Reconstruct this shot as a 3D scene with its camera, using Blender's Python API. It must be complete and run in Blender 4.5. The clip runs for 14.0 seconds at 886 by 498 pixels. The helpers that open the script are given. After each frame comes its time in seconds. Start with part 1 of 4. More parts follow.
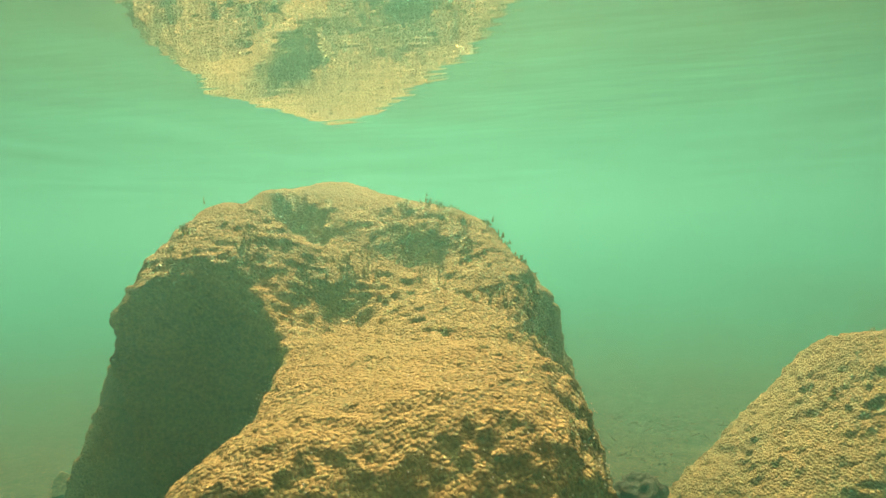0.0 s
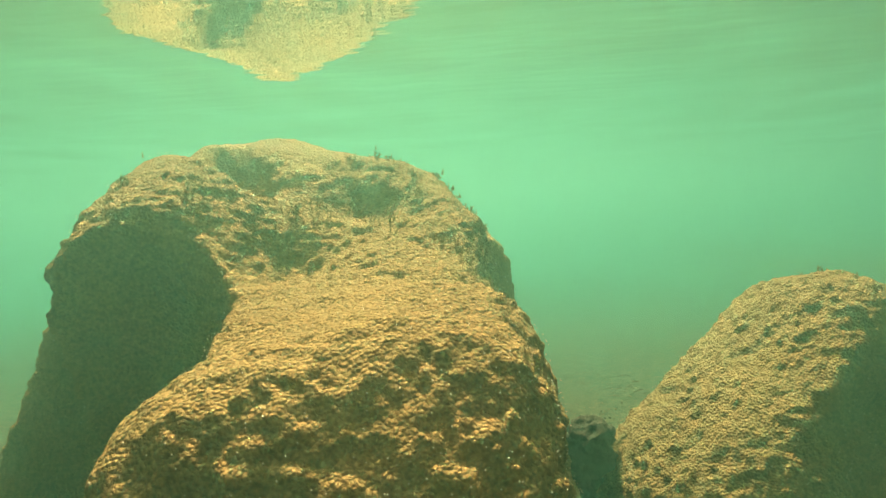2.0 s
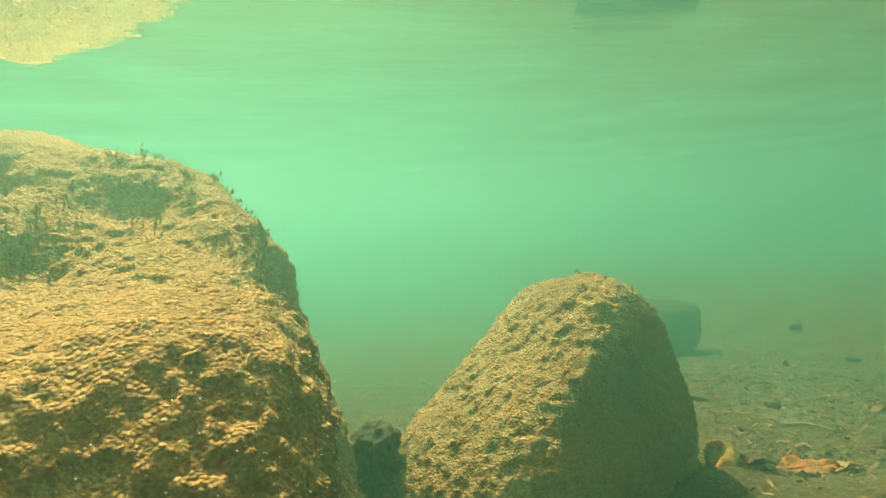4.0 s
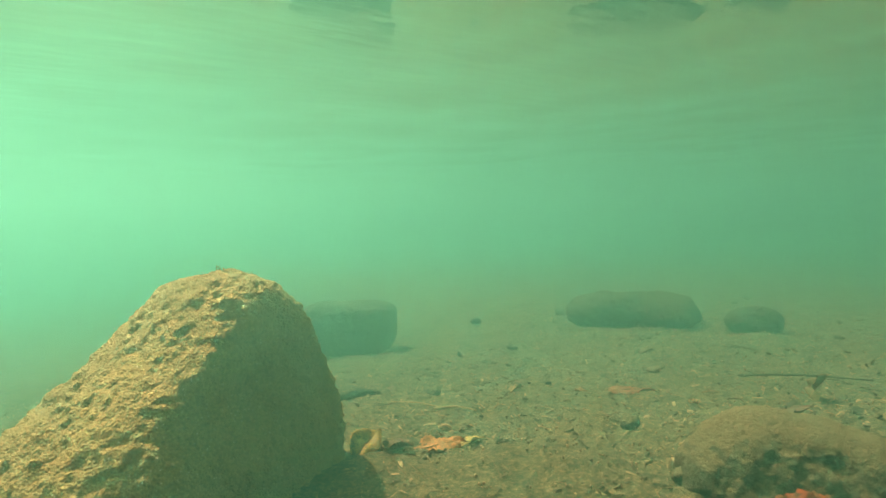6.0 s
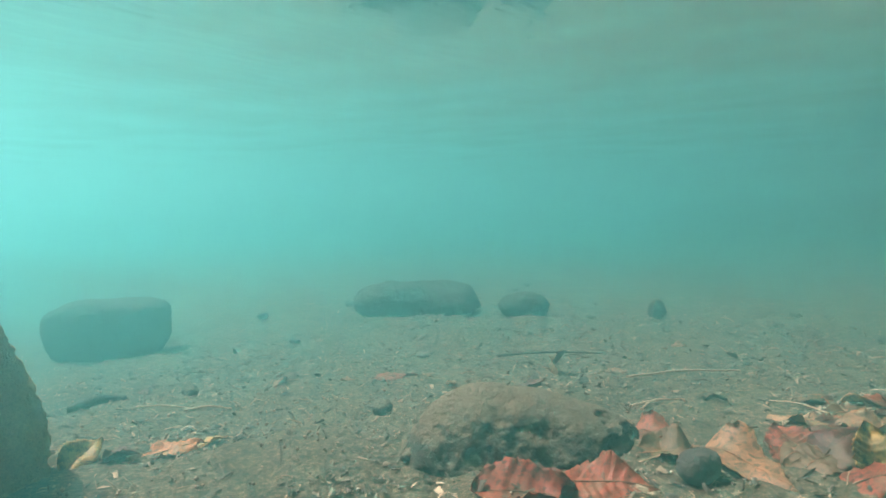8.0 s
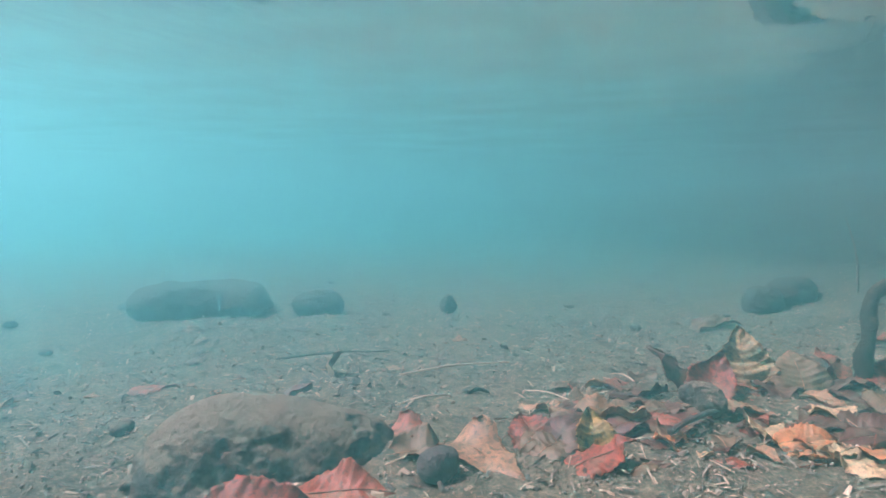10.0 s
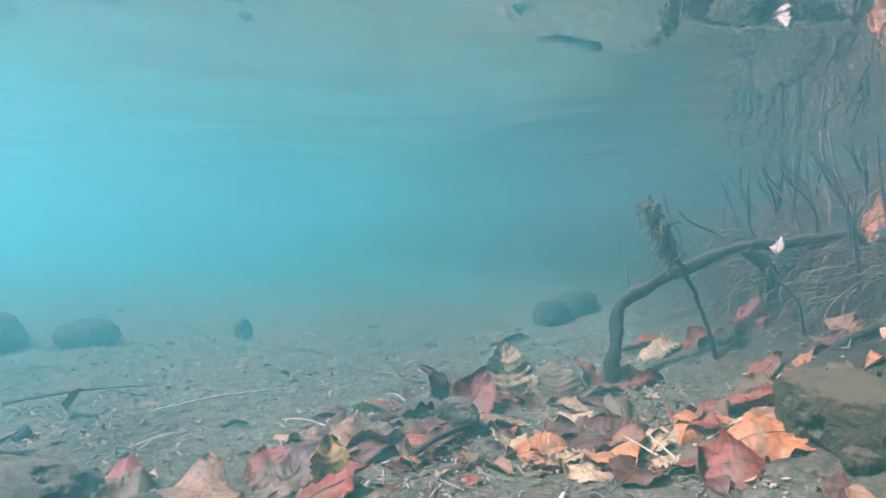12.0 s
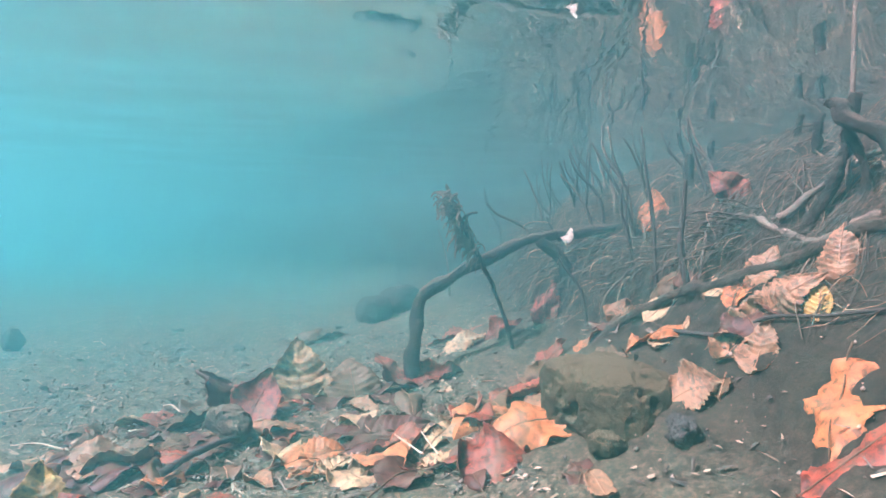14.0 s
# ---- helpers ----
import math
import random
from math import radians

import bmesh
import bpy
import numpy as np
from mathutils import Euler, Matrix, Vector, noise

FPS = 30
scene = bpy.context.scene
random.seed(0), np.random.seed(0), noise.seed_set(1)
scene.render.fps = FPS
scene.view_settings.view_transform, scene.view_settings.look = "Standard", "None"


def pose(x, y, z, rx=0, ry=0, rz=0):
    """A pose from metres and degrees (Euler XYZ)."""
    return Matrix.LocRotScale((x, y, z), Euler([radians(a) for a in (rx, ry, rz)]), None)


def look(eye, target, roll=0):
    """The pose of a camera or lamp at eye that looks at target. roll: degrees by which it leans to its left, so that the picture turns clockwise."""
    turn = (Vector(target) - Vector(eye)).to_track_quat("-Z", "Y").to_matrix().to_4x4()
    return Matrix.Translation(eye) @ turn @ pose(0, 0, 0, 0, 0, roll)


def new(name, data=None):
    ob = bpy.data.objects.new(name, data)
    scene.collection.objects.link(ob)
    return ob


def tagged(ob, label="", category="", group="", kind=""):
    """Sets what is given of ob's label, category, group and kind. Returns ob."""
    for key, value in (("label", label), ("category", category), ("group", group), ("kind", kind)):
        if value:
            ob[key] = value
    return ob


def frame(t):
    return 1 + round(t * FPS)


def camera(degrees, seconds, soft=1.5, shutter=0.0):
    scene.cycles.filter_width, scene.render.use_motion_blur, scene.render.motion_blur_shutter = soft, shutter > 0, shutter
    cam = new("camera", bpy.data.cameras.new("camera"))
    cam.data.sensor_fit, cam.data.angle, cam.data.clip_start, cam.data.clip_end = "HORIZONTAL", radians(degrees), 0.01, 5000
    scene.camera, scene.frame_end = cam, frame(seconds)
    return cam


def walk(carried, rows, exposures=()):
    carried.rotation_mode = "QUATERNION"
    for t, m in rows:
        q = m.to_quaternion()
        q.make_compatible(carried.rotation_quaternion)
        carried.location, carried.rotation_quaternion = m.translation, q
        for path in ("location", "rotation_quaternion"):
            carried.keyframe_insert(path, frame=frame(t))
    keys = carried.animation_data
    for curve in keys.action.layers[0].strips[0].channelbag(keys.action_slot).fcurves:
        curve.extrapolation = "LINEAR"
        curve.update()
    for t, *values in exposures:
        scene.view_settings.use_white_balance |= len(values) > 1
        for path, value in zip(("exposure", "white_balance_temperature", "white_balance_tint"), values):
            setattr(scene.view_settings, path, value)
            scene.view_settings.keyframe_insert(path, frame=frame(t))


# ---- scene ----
cam = camera(72.0, 14.0)
PATH = [
    (0, (0.167, 0.317, 0.436), (-0.243, 2.274, 0.401), -2.1),
    (0.5, (0.163, 0.318, 0.426), (-0.214, 2.282, 0.384), -2.2),
    (1, (0.164, 0.316, 0.418), (-0.178, 2.286, 0.355), -2.5),
    (1.5, (0.162, 0.313, 0.408), (-0.141, 2.288, 0.315), -2.8),
    (2, (0.161, 0.314, 0.401), (-0.08, 2.296, 0.295), -2.9),
    (2.2, (0.161, 0.314, 0.397), (-0.048, 2.3, 0.287), -2.9),
    (4.3, (0.203, 0.319, 0.378), (0.712, 2.252, 0.313), -2.3),
    (4.5, (0.215, 0.318, 0.372), (0.809, 2.227, 0.311), -2.2),
    (5, (0.247, 0.302, 0.37), (1.059, 2.128, 0.283), -1.5),
    (5.5, (0.283, 0.296, 0.373), (1.273, 2.032, 0.3), -0.9),
    (6, (0.323, 0.272, 0.368), (1.464, 1.912, 0.284), -0.6),
    (6.5, (0.352, 0.252, 0.363), (1.614, 1.802, 0.276), -0.4),
    (7, (0.382, 0.234, 0.357), (1.754, 1.687, 0.262), -0.3),
    (7.5, (0.407, 0.216, 0.353), (1.875, 1.571, 0.253), -0.2),
    (8, (0.433, 0.202, 0.353), (1.994, 1.448, 0.247), -0.2),
    (8.2, (0.447, 0.194, 0.351), (2.043, 1.395, 0.247), -0.4),
    (10.3, (0.537, 0.108, 0.359), (2.41, 0.804, 0.265), 0.9),
    (10.5, (0.547, 0.094, 0.355), (2.435, 0.75, 0.283), 1.0),
    (11, (0.572, 0.066, 0.36), (2.493, 0.615, 0.286), 1.1),
    (11.5, (0.598, 0.033, 0.362), (2.554, 0.445, 0.305), 1.0),
    (12, (0.615, -0.009, 0.351), (2.595, 0.268, 0.305), 0.5),
    (12.5, (0.635, -0.028, 0.361), (2.63, 0.111, 0.307), 0.6),
    (13, (0.656, -0.068, 0.355), (2.656, -0.049, 0.304), 0.4),
    (13.5, (0.672, -0.098, 0.344), (2.669, -0.194, 0.297), 0.3),
    (14, (0.688, -0.13, 0.337), (2.679, -0.319, 0.29), 0.3),
]
EXPOSURES = [
    (0.0, 1.02, 21500, 8),
    (2.2, 1.08, 23000, 8),
    (5.5, 1.26, 21000, 9),
    (6.6, 1.32, 11400, 15),
    (8.2, 1.46, 7200, 38),
    (10.5, 1.56, 6250, 60),
    (12.5, 1.76, 6050, 52),
    (14.0, 1.90, 6050, 52),
]
walk(cam, [(t, look(eye, target, roll)) for t, eye, target, roll in PATH], EXPOSURES)

# ---- light ----
WATER = 0.573                       # height of the lake's surface
world = bpy.data.worlds.new("sky")
scene.world = world
scene.cycles.volume_bounces = 2
world.use_nodes = True
wn = world.node_tree.nodes
sky = wn.new("ShaderNodeTexSky")
sky.sky_type, sky.sun_disc = "NISHITA", False
sky.sun_elevation, sky.sun_rotation = radians(36), radians(-15)
world.node_tree.links.new(sky.outputs[0], wn["Background"].inputs[0])
wn["Background"].inputs[1].default_value = 0.03
# the sun as it runs below the surface, steepened by refraction
sun = new("sun", bpy.data.lights.new("sun", "SUN"))
sun.data.energy, sun.data.angle, sun.data.color = 5.0, radians(1.5), (1.0, 0.83, 0.75)
sun.matrix_world = look((-0.78, 2.90, 4.00), (0, 0, 0))


# ---- materials ----
class Nodes:
    """A short hand for building a node material."""

    def __init__(self, name, rough=0.8):
        self.mat = bpy.data.materials.new(name)
        self.mat.use_nodes = True
        self.tree = self.mat.node_tree
        self.bsdf = self.tree.nodes["Principled BSDF"]
        self.out = self.tree.nodes["Material Output"]
        self.bsdf.inputs["Roughness"].default_value = rough
        self.coord = self.tree.nodes.new("ShaderNodeTexCoord")

    def link(self, a, b):
        self.tree.links.new(a, b)

    def noise(self, scale, detail=5, rough=0.6, coord="Object", stretch=None, distort=0.0):
        n = self.tree.nodes.new("ShaderNodeTexNoise")
        n.inputs["Scale"].default_value = scale
        n.inputs["Detail"].default_value = detail
        n.inputs["Roughness"].default_value = rough
        n.inputs["Distortion"].default_value = distort
        src = self.coord.outputs[coord]
        if stretch:
            m = self.tree.nodes.new("ShaderNodeMapping")
            m.inputs["Scale"].default_value = stretch
            self.link(src, m.inputs[0])
            src = m.outputs[0]
        self.link(src, n.inputs["Vector"])
        return n.outputs["Fac"]

    def voronoi(self, scale, feature="F1"):
        n = self.tree.nodes.new("ShaderNodeTexVoronoi")
        n.feature = feature
        n.inputs["Scale"].default_value = scale
        self.link(self.coord.outputs["Object"], n.inputs["Vector"])
        return n.outputs["Distance"]

    def ramp(self, fac, stops):
        r = self.tree.nodes.new("ShaderNodeValToRGB")
        e = r.color_ramp.elements
        while len(e) < len(stops):
            e.new(0.5)
        for k, (at, col) in enumerate(stops):
            e[k].position, e[k].color = at, (*col, 1) if len(col) == 3 else col
        self.link(fac, r.inputs[0])
        return r.outputs[0]

    def mix(self, fac, a, b, mode="MIX"):
        m = self.tree.nodes.new("ShaderNodeMix")
        m.data_type, m.blend_type = "RGBA", mode
        for sock, v in ((0, fac), (6, a), (7, b)):
            if isinstance(v, bpy.types.NodeSocket):
                self.link(v, m.inputs[sock])
            elif isinstance(v, tuple):
                m.inputs[sock].default_value = (*v, 1)
            else:
                m.inputs[sock].default_value = v
        return m.outputs[2]

    def random(self):
        return self.tree.nodes.new("ShaderNodeObjectInfo").outputs["Random"]

    def island(self):
        return self.tree.nodes.new("ShaderNodeNewGeometry").outputs["Random Per Island"]

    def colour(self, c):
        self.link(c, self.bsdf.inputs["Base Color"])
        return self

    def bump(self, height, strength=0.5, distance=0.004):
        b = self.tree.nodes.new("ShaderNodeBump")
        b.inputs["Strength"].default_value = strength
        b.inputs["Distance"].default_value = distance
        self.link(height, b.inputs["Height"])
        self.link(b.outputs[0], self.bsdf.inputs["Normal"])
        return self


def algae_material(name, light, mid, dark):
    n = Nodes(name, 0.85)
    broad = n.ramp(n.noise(7, 4), [(0.3, dark), (0.48, mid), (0.7, light)])
    fine = n.ramp(n.noise(260, 4, 0.7), [(0.36, dark), (0.50, mid), (0.64, light)])
    c = n.mix(0.6, broad, fine)
    clots = n.mix(0.35, n.noise(190, 3, 0.6, distort=0.8), n.ramp(n.voronoi(300), [(0.0, (1, 1, 1)), (0.8, (0, 0, 0))]))
    n.colour(c).bump(clots, 1.0, 0.009)
    n.bsdf.inputs["Specular IOR Level"].default_value = 0.25
    return n.mat


def stone_material(name, light, dark, scale=9, silt=None):
    n = Nodes(name, 0.9)
    broad = n.ramp(n.noise(scale, 6, 0.65), [(0.38, dark), (0.62, light)])
    fine = n.ramp(n.noise(scale * 14, 5, 0.7), [(0.35, dark), (0.65, light)])
    c = n.mix(0.45, broad, fine)
    if silt:                              # silt settles on what faces up
        axes = n.tree.nodes.new("ShaderNodeSeparateXYZ")
        n.link(n.tree.nodes.new("ShaderNodeNewGeometry").outputs["Normal"], axes.inputs[0])
        lie = n.tree.nodes.new("ShaderNodeMath")
        lie.operation = "MULTIPLY_ADD"
        n.link(n.noise(26, 5, 0.7), lie.inputs[0])
        lie.inputs[1].default_value = 0.5
        n.link(axes.outputs["Z"], lie.inputs[2])
        c = n.mix(n.ramp(lie.outputs[0], [(0.78, (0, 0, 0)), (1.15, (1, 1, 1))]), c, silt)
    n.colour(c).bump(n.noise(scale * 7, 5, 0.72), 1.0, 0.012)
    n.bsdf.inputs["Specular IOR Level"].default_value = 0.2
    return n.mat


ALGAE = algae_material("algae_film", (0.40, 0.305, 0.155), (0.27, 0.202, 0.10), (0.12, 0.09, 0.047))
ALGAE_TUFT = algae_material("algae_tuft", (0.40, 0.31, 0.13), (0.27, 0.20, 0.085), (0.14, 0.11, 0.05))
SILTY = stone_material("silt_covered_stone", (0.10, 0.086, 0.060), (0.010, 0.009, 0.008), 13, (0.115, 0.095, 0.06))
DARK_STONE = stone_material("dark_stone", (0.075, 0.072, 0.06), (0.028, 0.027, 0.024))
FAR_STONE = stone_material("silted_grey_stone", (0.065, 0.058, 0.042), (0.032, 0.029, 0.022))
MOSSY = stone_material("mossy_stone", (0.085, 0.064, 0.028), (0.014, 0.011, 0.006), 26, (0.115, 0.09, 0.045))


def bed_material():
    n = Nodes("silty_sand", 0.95)
    broad = n.ramp(n.noise(3.2, 5), [(0.32, (0.062, 0.053, 0.030)), (0.68, (0.14, 0.116, 0.066))])
    grit = n.ramp(n.noise(140, 5, 0.75), [(0.38, (0.018, 0.015, 0.009)), (0.5, (0.09, 0.074, 0.043)), (0.63, (0.30, 0.26, 0.17))])
    dark = n.ramp(n.noise(34, 4, 0.7), [(0.36, (0.45, 0.45, 0.43)), (0.52, (1, 1, 1))])
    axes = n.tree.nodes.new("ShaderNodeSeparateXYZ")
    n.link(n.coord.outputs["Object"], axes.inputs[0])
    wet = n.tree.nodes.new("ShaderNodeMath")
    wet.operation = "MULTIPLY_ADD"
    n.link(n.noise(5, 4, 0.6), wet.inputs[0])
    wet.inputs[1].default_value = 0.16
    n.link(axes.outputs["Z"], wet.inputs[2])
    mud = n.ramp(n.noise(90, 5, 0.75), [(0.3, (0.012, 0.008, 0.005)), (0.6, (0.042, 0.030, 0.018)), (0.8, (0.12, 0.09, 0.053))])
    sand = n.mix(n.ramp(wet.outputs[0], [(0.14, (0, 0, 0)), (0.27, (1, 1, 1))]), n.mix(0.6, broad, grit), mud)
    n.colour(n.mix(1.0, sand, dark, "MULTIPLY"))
    n.bump(n.noise(220, 5, 0.75), 1.0, 0.006)
    n.bsdf.inputs["Specular IOR Level"].default_value = 0.2
    return n.mat


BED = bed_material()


def water_materials():
    s = bpy.data.materials.new("water_surface")
    s.use_nodes = True
    t = s.node_tree
    t.nodes.remove(t.nodes["Principled BSDF"])
    g = t.nodes.new("ShaderNodeBsdfGlass")
    g.inputs["IOR"].default_value, g.inputs["Roughness"].default_value = 1.333, 0.0
    t.links.new(g.outputs[0], t.nodes["Material Output"].inputs["Surface"])
    place = t.nodes.new("ShaderNodeTexCoord")
    ripple = t.nodes.new("ShaderNodeTexNoise")
    ripple.inputs["Scale"].default_value, ripple.inputs["Detail"].default_value = 30.0, 2.0
    flow = t.nodes.new("ShaderNodeMapping")
    flow.inputs["Scale"].default_value = (0.4, 1.2, 1.0)
    bump = t.nodes.new("ShaderNodeBump")
    bump.inputs["Strength"].default_value, bump.inputs["Distance"].default_value = 0.15, 0.004
    t.links.new(place.outputs["Object"], flow.inputs["Vector"])
    t.links.new(flow.outputs[0], ripple.inputs["Vector"])
    t.links.new(ripple.outputs["Fac"], bump.inputs["Height"])
    t.links.new(bump.outputs[0], g.inputs["Normal"])
    v = bpy.data.materials.new("murky_water")
    v.use_nodes = True
    t = v.node_tree
    t.nodes.remove(t.nodes["Principled BSDF"])
    sc = t.nodes.new("ShaderNodeVolumeScatter")
    sc.inputs["Color"].default_value = (0.18, 0.96, 0.95, 1)
    sc.inputs["Density"].default_value = 0.39
    sc.inputs["Anisotropy"].default_value = 0.80
    ab = t.nodes.new("ShaderNodeVolumeAbsorption")
    ab.inputs["Color"].default_value = (0.0, 0.72, 0.73, 1)
    ab.inputs["Density"].default_value = 0.50
    add = t.nodes.new("ShaderNodeAddShader")
    t.links.new(sc.outputs[0], add.inputs[0])
    t.links.new(ab.outputs[0], add.inputs[1])
    t.links.new(add.outputs[0], t.nodes["Material Output"].inputs["Volume"])
    return s, v


SURFACE, MURK = water_materials()


# ---- shaping ----
def hash01(i, j, k, seed):
    h = (i * 374761393 + j * 668265263 + k * 2147483647 + seed * 974634777) & 0xFFFFFFFF
    h = ((h ^ (h >> 13)) * 1274126177) & 0xFFFFFFFF
    h = ((h ^ (h >> 16)) * 2246822519) & 0xFFFFFFFF
    return ((h ^ (h >> 15)) & 0xFFFFFF) / 0xFFFFFF


def value_noise(p, size, seed=0):
    """Smooth noise from -1 to 1 at the places p (n x 3), its lumps about size metres wide."""
    q = p / size + 1000.0
    c = np.floor(q).astype(np.int64)
    f = q - c
    f = f * f * f * (f * (f * 6 - 15) + 10)
    total = np.zeros(len(p))
    for a in (0, 1):
        for b in (0, 1):
            for d in (0, 1):
                w = (f[:, 0] if a else 1 - f[:, 0]) * (f[:, 1] if b else 1 - f[:, 1]) * (f[:, 2] if d else 1 - f[:, 2])
                total += w * hash01(c[:, 0] + a, c[:, 1] + b, c[:, 2] + d, seed)
    return total * 2 - 1


def fractal(p, size, octaves=4, seed=0, gain=0.5):
    total, amp = np.zeros(len(p)), 1.0
    for k in range(octaves):
        total += amp * value_noise(p, size / 2 ** k, seed + k)
        amp *= gain
    return total


def mesh_of(name, verts, quads, material, smooth=True):
    verts, quads = np.asarray(verts, np.float32), np.asarray(quads, np.int32)
    me = bpy.data.meshes.new(name)
    sides = quads.shape[1]
    me.vertices.add(len(verts))
    me.vertices.foreach_set("co", verts.ravel())
    me.loops.add(quads.size)
    me.loops.foreach_set("vertex_index", quads.ravel())
    me.polygons.add(len(quads))
    me.polygons.foreach_set("loop_start", np.arange(len(quads), dtype=np.int32) * sides)
    me.polygons.foreach_set("use_smooth", np.full(len(quads), smooth))
    me.update(calc_edges=True)
    me.validate()
    me.materials.append(material)
    return me


def cube_sphere(n):
    """Directions over a sphere from six n x n faces, and their quads."""
    a = np.tan(np.linspace(-1, 1, n) * math.pi / 4)
    u, v = [g.ravel() for g in np.meshgrid(a, a, indexing="ij")]
    one = np.ones_like(u)
    faces = [(one, u, v), (-one, v, u), (v, one, u), (u, -one, v), (u, v, one), (v, u, -one)]
    d = np.concatenate([np.stack(f, 1) for f in faces])
    d /= np.linalg.norm(d, axis=1)[:, None]
    key = np.round(d * 50000).astype(np.int64) + 60000
    _, first, same = np.unique((key[:, 0] * 130000 + key[:, 1]) * 130000 + key[:, 2], return_index=True, return_inverse=True)
    i, j = [g.ravel() for g in np.meshgrid(np.arange(n - 1), np.arange(n - 1), indexing="ij")]
    q = np.stack([i * n + j, (i + 1) * n + j, (i + 1) * n + j + 1, i * n + j + 1], 1)
    return d[first], same.ravel()[np.concatenate([q + k * n * n for k in range(6)])]


def ball(p, c, r, power=2.0):
    """An ellipsoid; a higher power squares it up."""
    r = np.array(r)
    return ((np.abs((p - np.array(c)) / r) ** power).sum(1) ** (1 / power) - 1) * r.min()


def block(p, c, half, soft, turn=(0, 0, 0)):
    """A rounded box: centre, half sizes, rounding, turn in degrees."""
    m = np.array(Euler([radians(a) for a in turn]).to_matrix())
    q = np.abs((p - np.array(c)) @ m) - (np.array(half) - soft)
    return np.linalg.norm(np.maximum(q, 0), axis=1) + np.minimum(q.max(1), 0) - soft


def plane(p, at, normal):
    n = np.array(normal, float)
    return (p - np.array(at)) @ (n / np.linalg.norm(n))


def blend(a, b, k):
    h = np.clip(0.5 + 0.5 * (b - a) / k, 0, 1)
    return b + (a - b) * h - k * h * (1 - h)


def carve(a, b, k):
    """What lies within both a and b."""
    return -blend(-a, -b, k)


def rock_mesh(name, centre, field, n, material, reach=0.8, rough=None, finer=None):
    """A closed rock: the surface where field is zero, seen from centre, then roughened along its normals. Its mesh is closer on the side named by finer."""
    d, quads = cube_sphere(n)
    if finer is not None:
        d = d + np.array(finer)
        d /= np.linalg.norm(d, axis=1)[:, None]
    c = np.array(centre)
    lo, hi = np.zeros(len(d)), np.full(len(d), reach)
    for _ in range(22):
        mid = (lo + hi) / 2
        inside = field(c + d * mid[:, None]) < 0
        lo, hi = np.where(inside, mid, lo), np.where(inside, hi, mid)
    p = c + d * lo[:, None]
    if rough is not None:
        e = 0.004
        g = np.stack([field(p + e * np.eye(3)[k]) - field(p - e * np.eye(3)[k]) for k in range(3)], 1)
        g /= np.linalg.norm(g, axis=1)[:, None] + 1e-9
        p = p + g * rough(p, g)[:, None]
    return mesh_of(name, p, quads, material), p


def fuzz(p, g, seed=0, lump=1.0):
    """The relief of an algae film: soft lumps, clumps and tufts, shaggier on what faces away from the light."""
    broad = 0.009 * fractal(p, 0.11, 2, seed)
    shag = np.clip(1.5 - g[:, 2] * 0.75 + 0.35 * fractal(p, 0.09, 2, seed + 7), 0.35, 1.6)
    clump = 0.0022 * np.abs(value_noise(p, 0.030, seed + 11)) + 0.0022 * value_noise(p, 0.016, seed + 12)
    fine = 0.0026 * value_noise(p, 0.0085, seed + 13)
    knobs = (0.005 * value_noise(p, 0.03, seed + 17) + 0.006 * value_noise(p, 0.014, seed + 19)) * np.clip(0.85 - g[:, 2], 0, 0.6)
    return broad * lump + (clump + fine) * shag * (1.7 - 0.7 * lump) + knobs * lump ** 1.5


# ---- lake bed ----
# last steps: an unseen hill, steepened to block sky light from the bank side
BANK_Q = [-12.0, -4.0, -2.3, -1.75, -1.3, -1.0, -0.5, 0.0, 0.2, 0.37, 0.53, 0.62, 0.7, 0.8, 0.95, 1.3, 1.9, 4.0, 14.0, 40.0]
BANK_Z = [-0.5, -0.20, -0.105, -0.058, -0.02, 0.0, 0.004, 0.018, 0.04, 0.085, 0.175, 0.27, 0.38, 0.47, 0.56, 0.75, 1.3, 4.2, 14.0, 26.0]
# beyond x = 2.9: an assumed far shore, bent round to darken the murk
LIP_X, LIP_AT = [1.45, 1.75, 2.0, 2.2, 2.45, 2.9, 3.6, 4.5, 6.0, 9.0], [0.66, 0.60, 0.54, 0.50, 0.56, 0.58, 0.30, -0.2, -1.2, -3.4]
LIP_D, LIP_Z = [-0.03, 0.0, 0.02, 0.05, 0.12, 0.22, 0.4, 0.6, 0.9, 1.5, 4.0, 14.0, 40.0], [0.0, 0.20, 0.30, 0.355, 0.41, 0.46, 0.54, 0.60, 0.75, 1.3, 4.2, 14.0, 26.0]


def bank(x, y):
    """Height of the bed: flat lake floor, rising to the bank towards -y; beyond x = 1.7 the bank ends in a steep lip of
    roots. The hill above the water is unseen, raised to keep off sky light.
    """
    q = -y + 0.12 * np.clip(x - 1.9, 0, 4) - 0.05 * np.clip(1.1 - x, 0, 3)
    slope = np.interp(q, BANK_Q, BANK_Z)
    w = np.clip((x - 1.62) / 0.3, 0, 1)
    lip = np.interp(-y - np.interp(x, LIP_X, LIP_AT), LIP_D, LIP_Z)
    return slope + w * (np.maximum(np.minimum(slope, 0.19), lip) - slope)


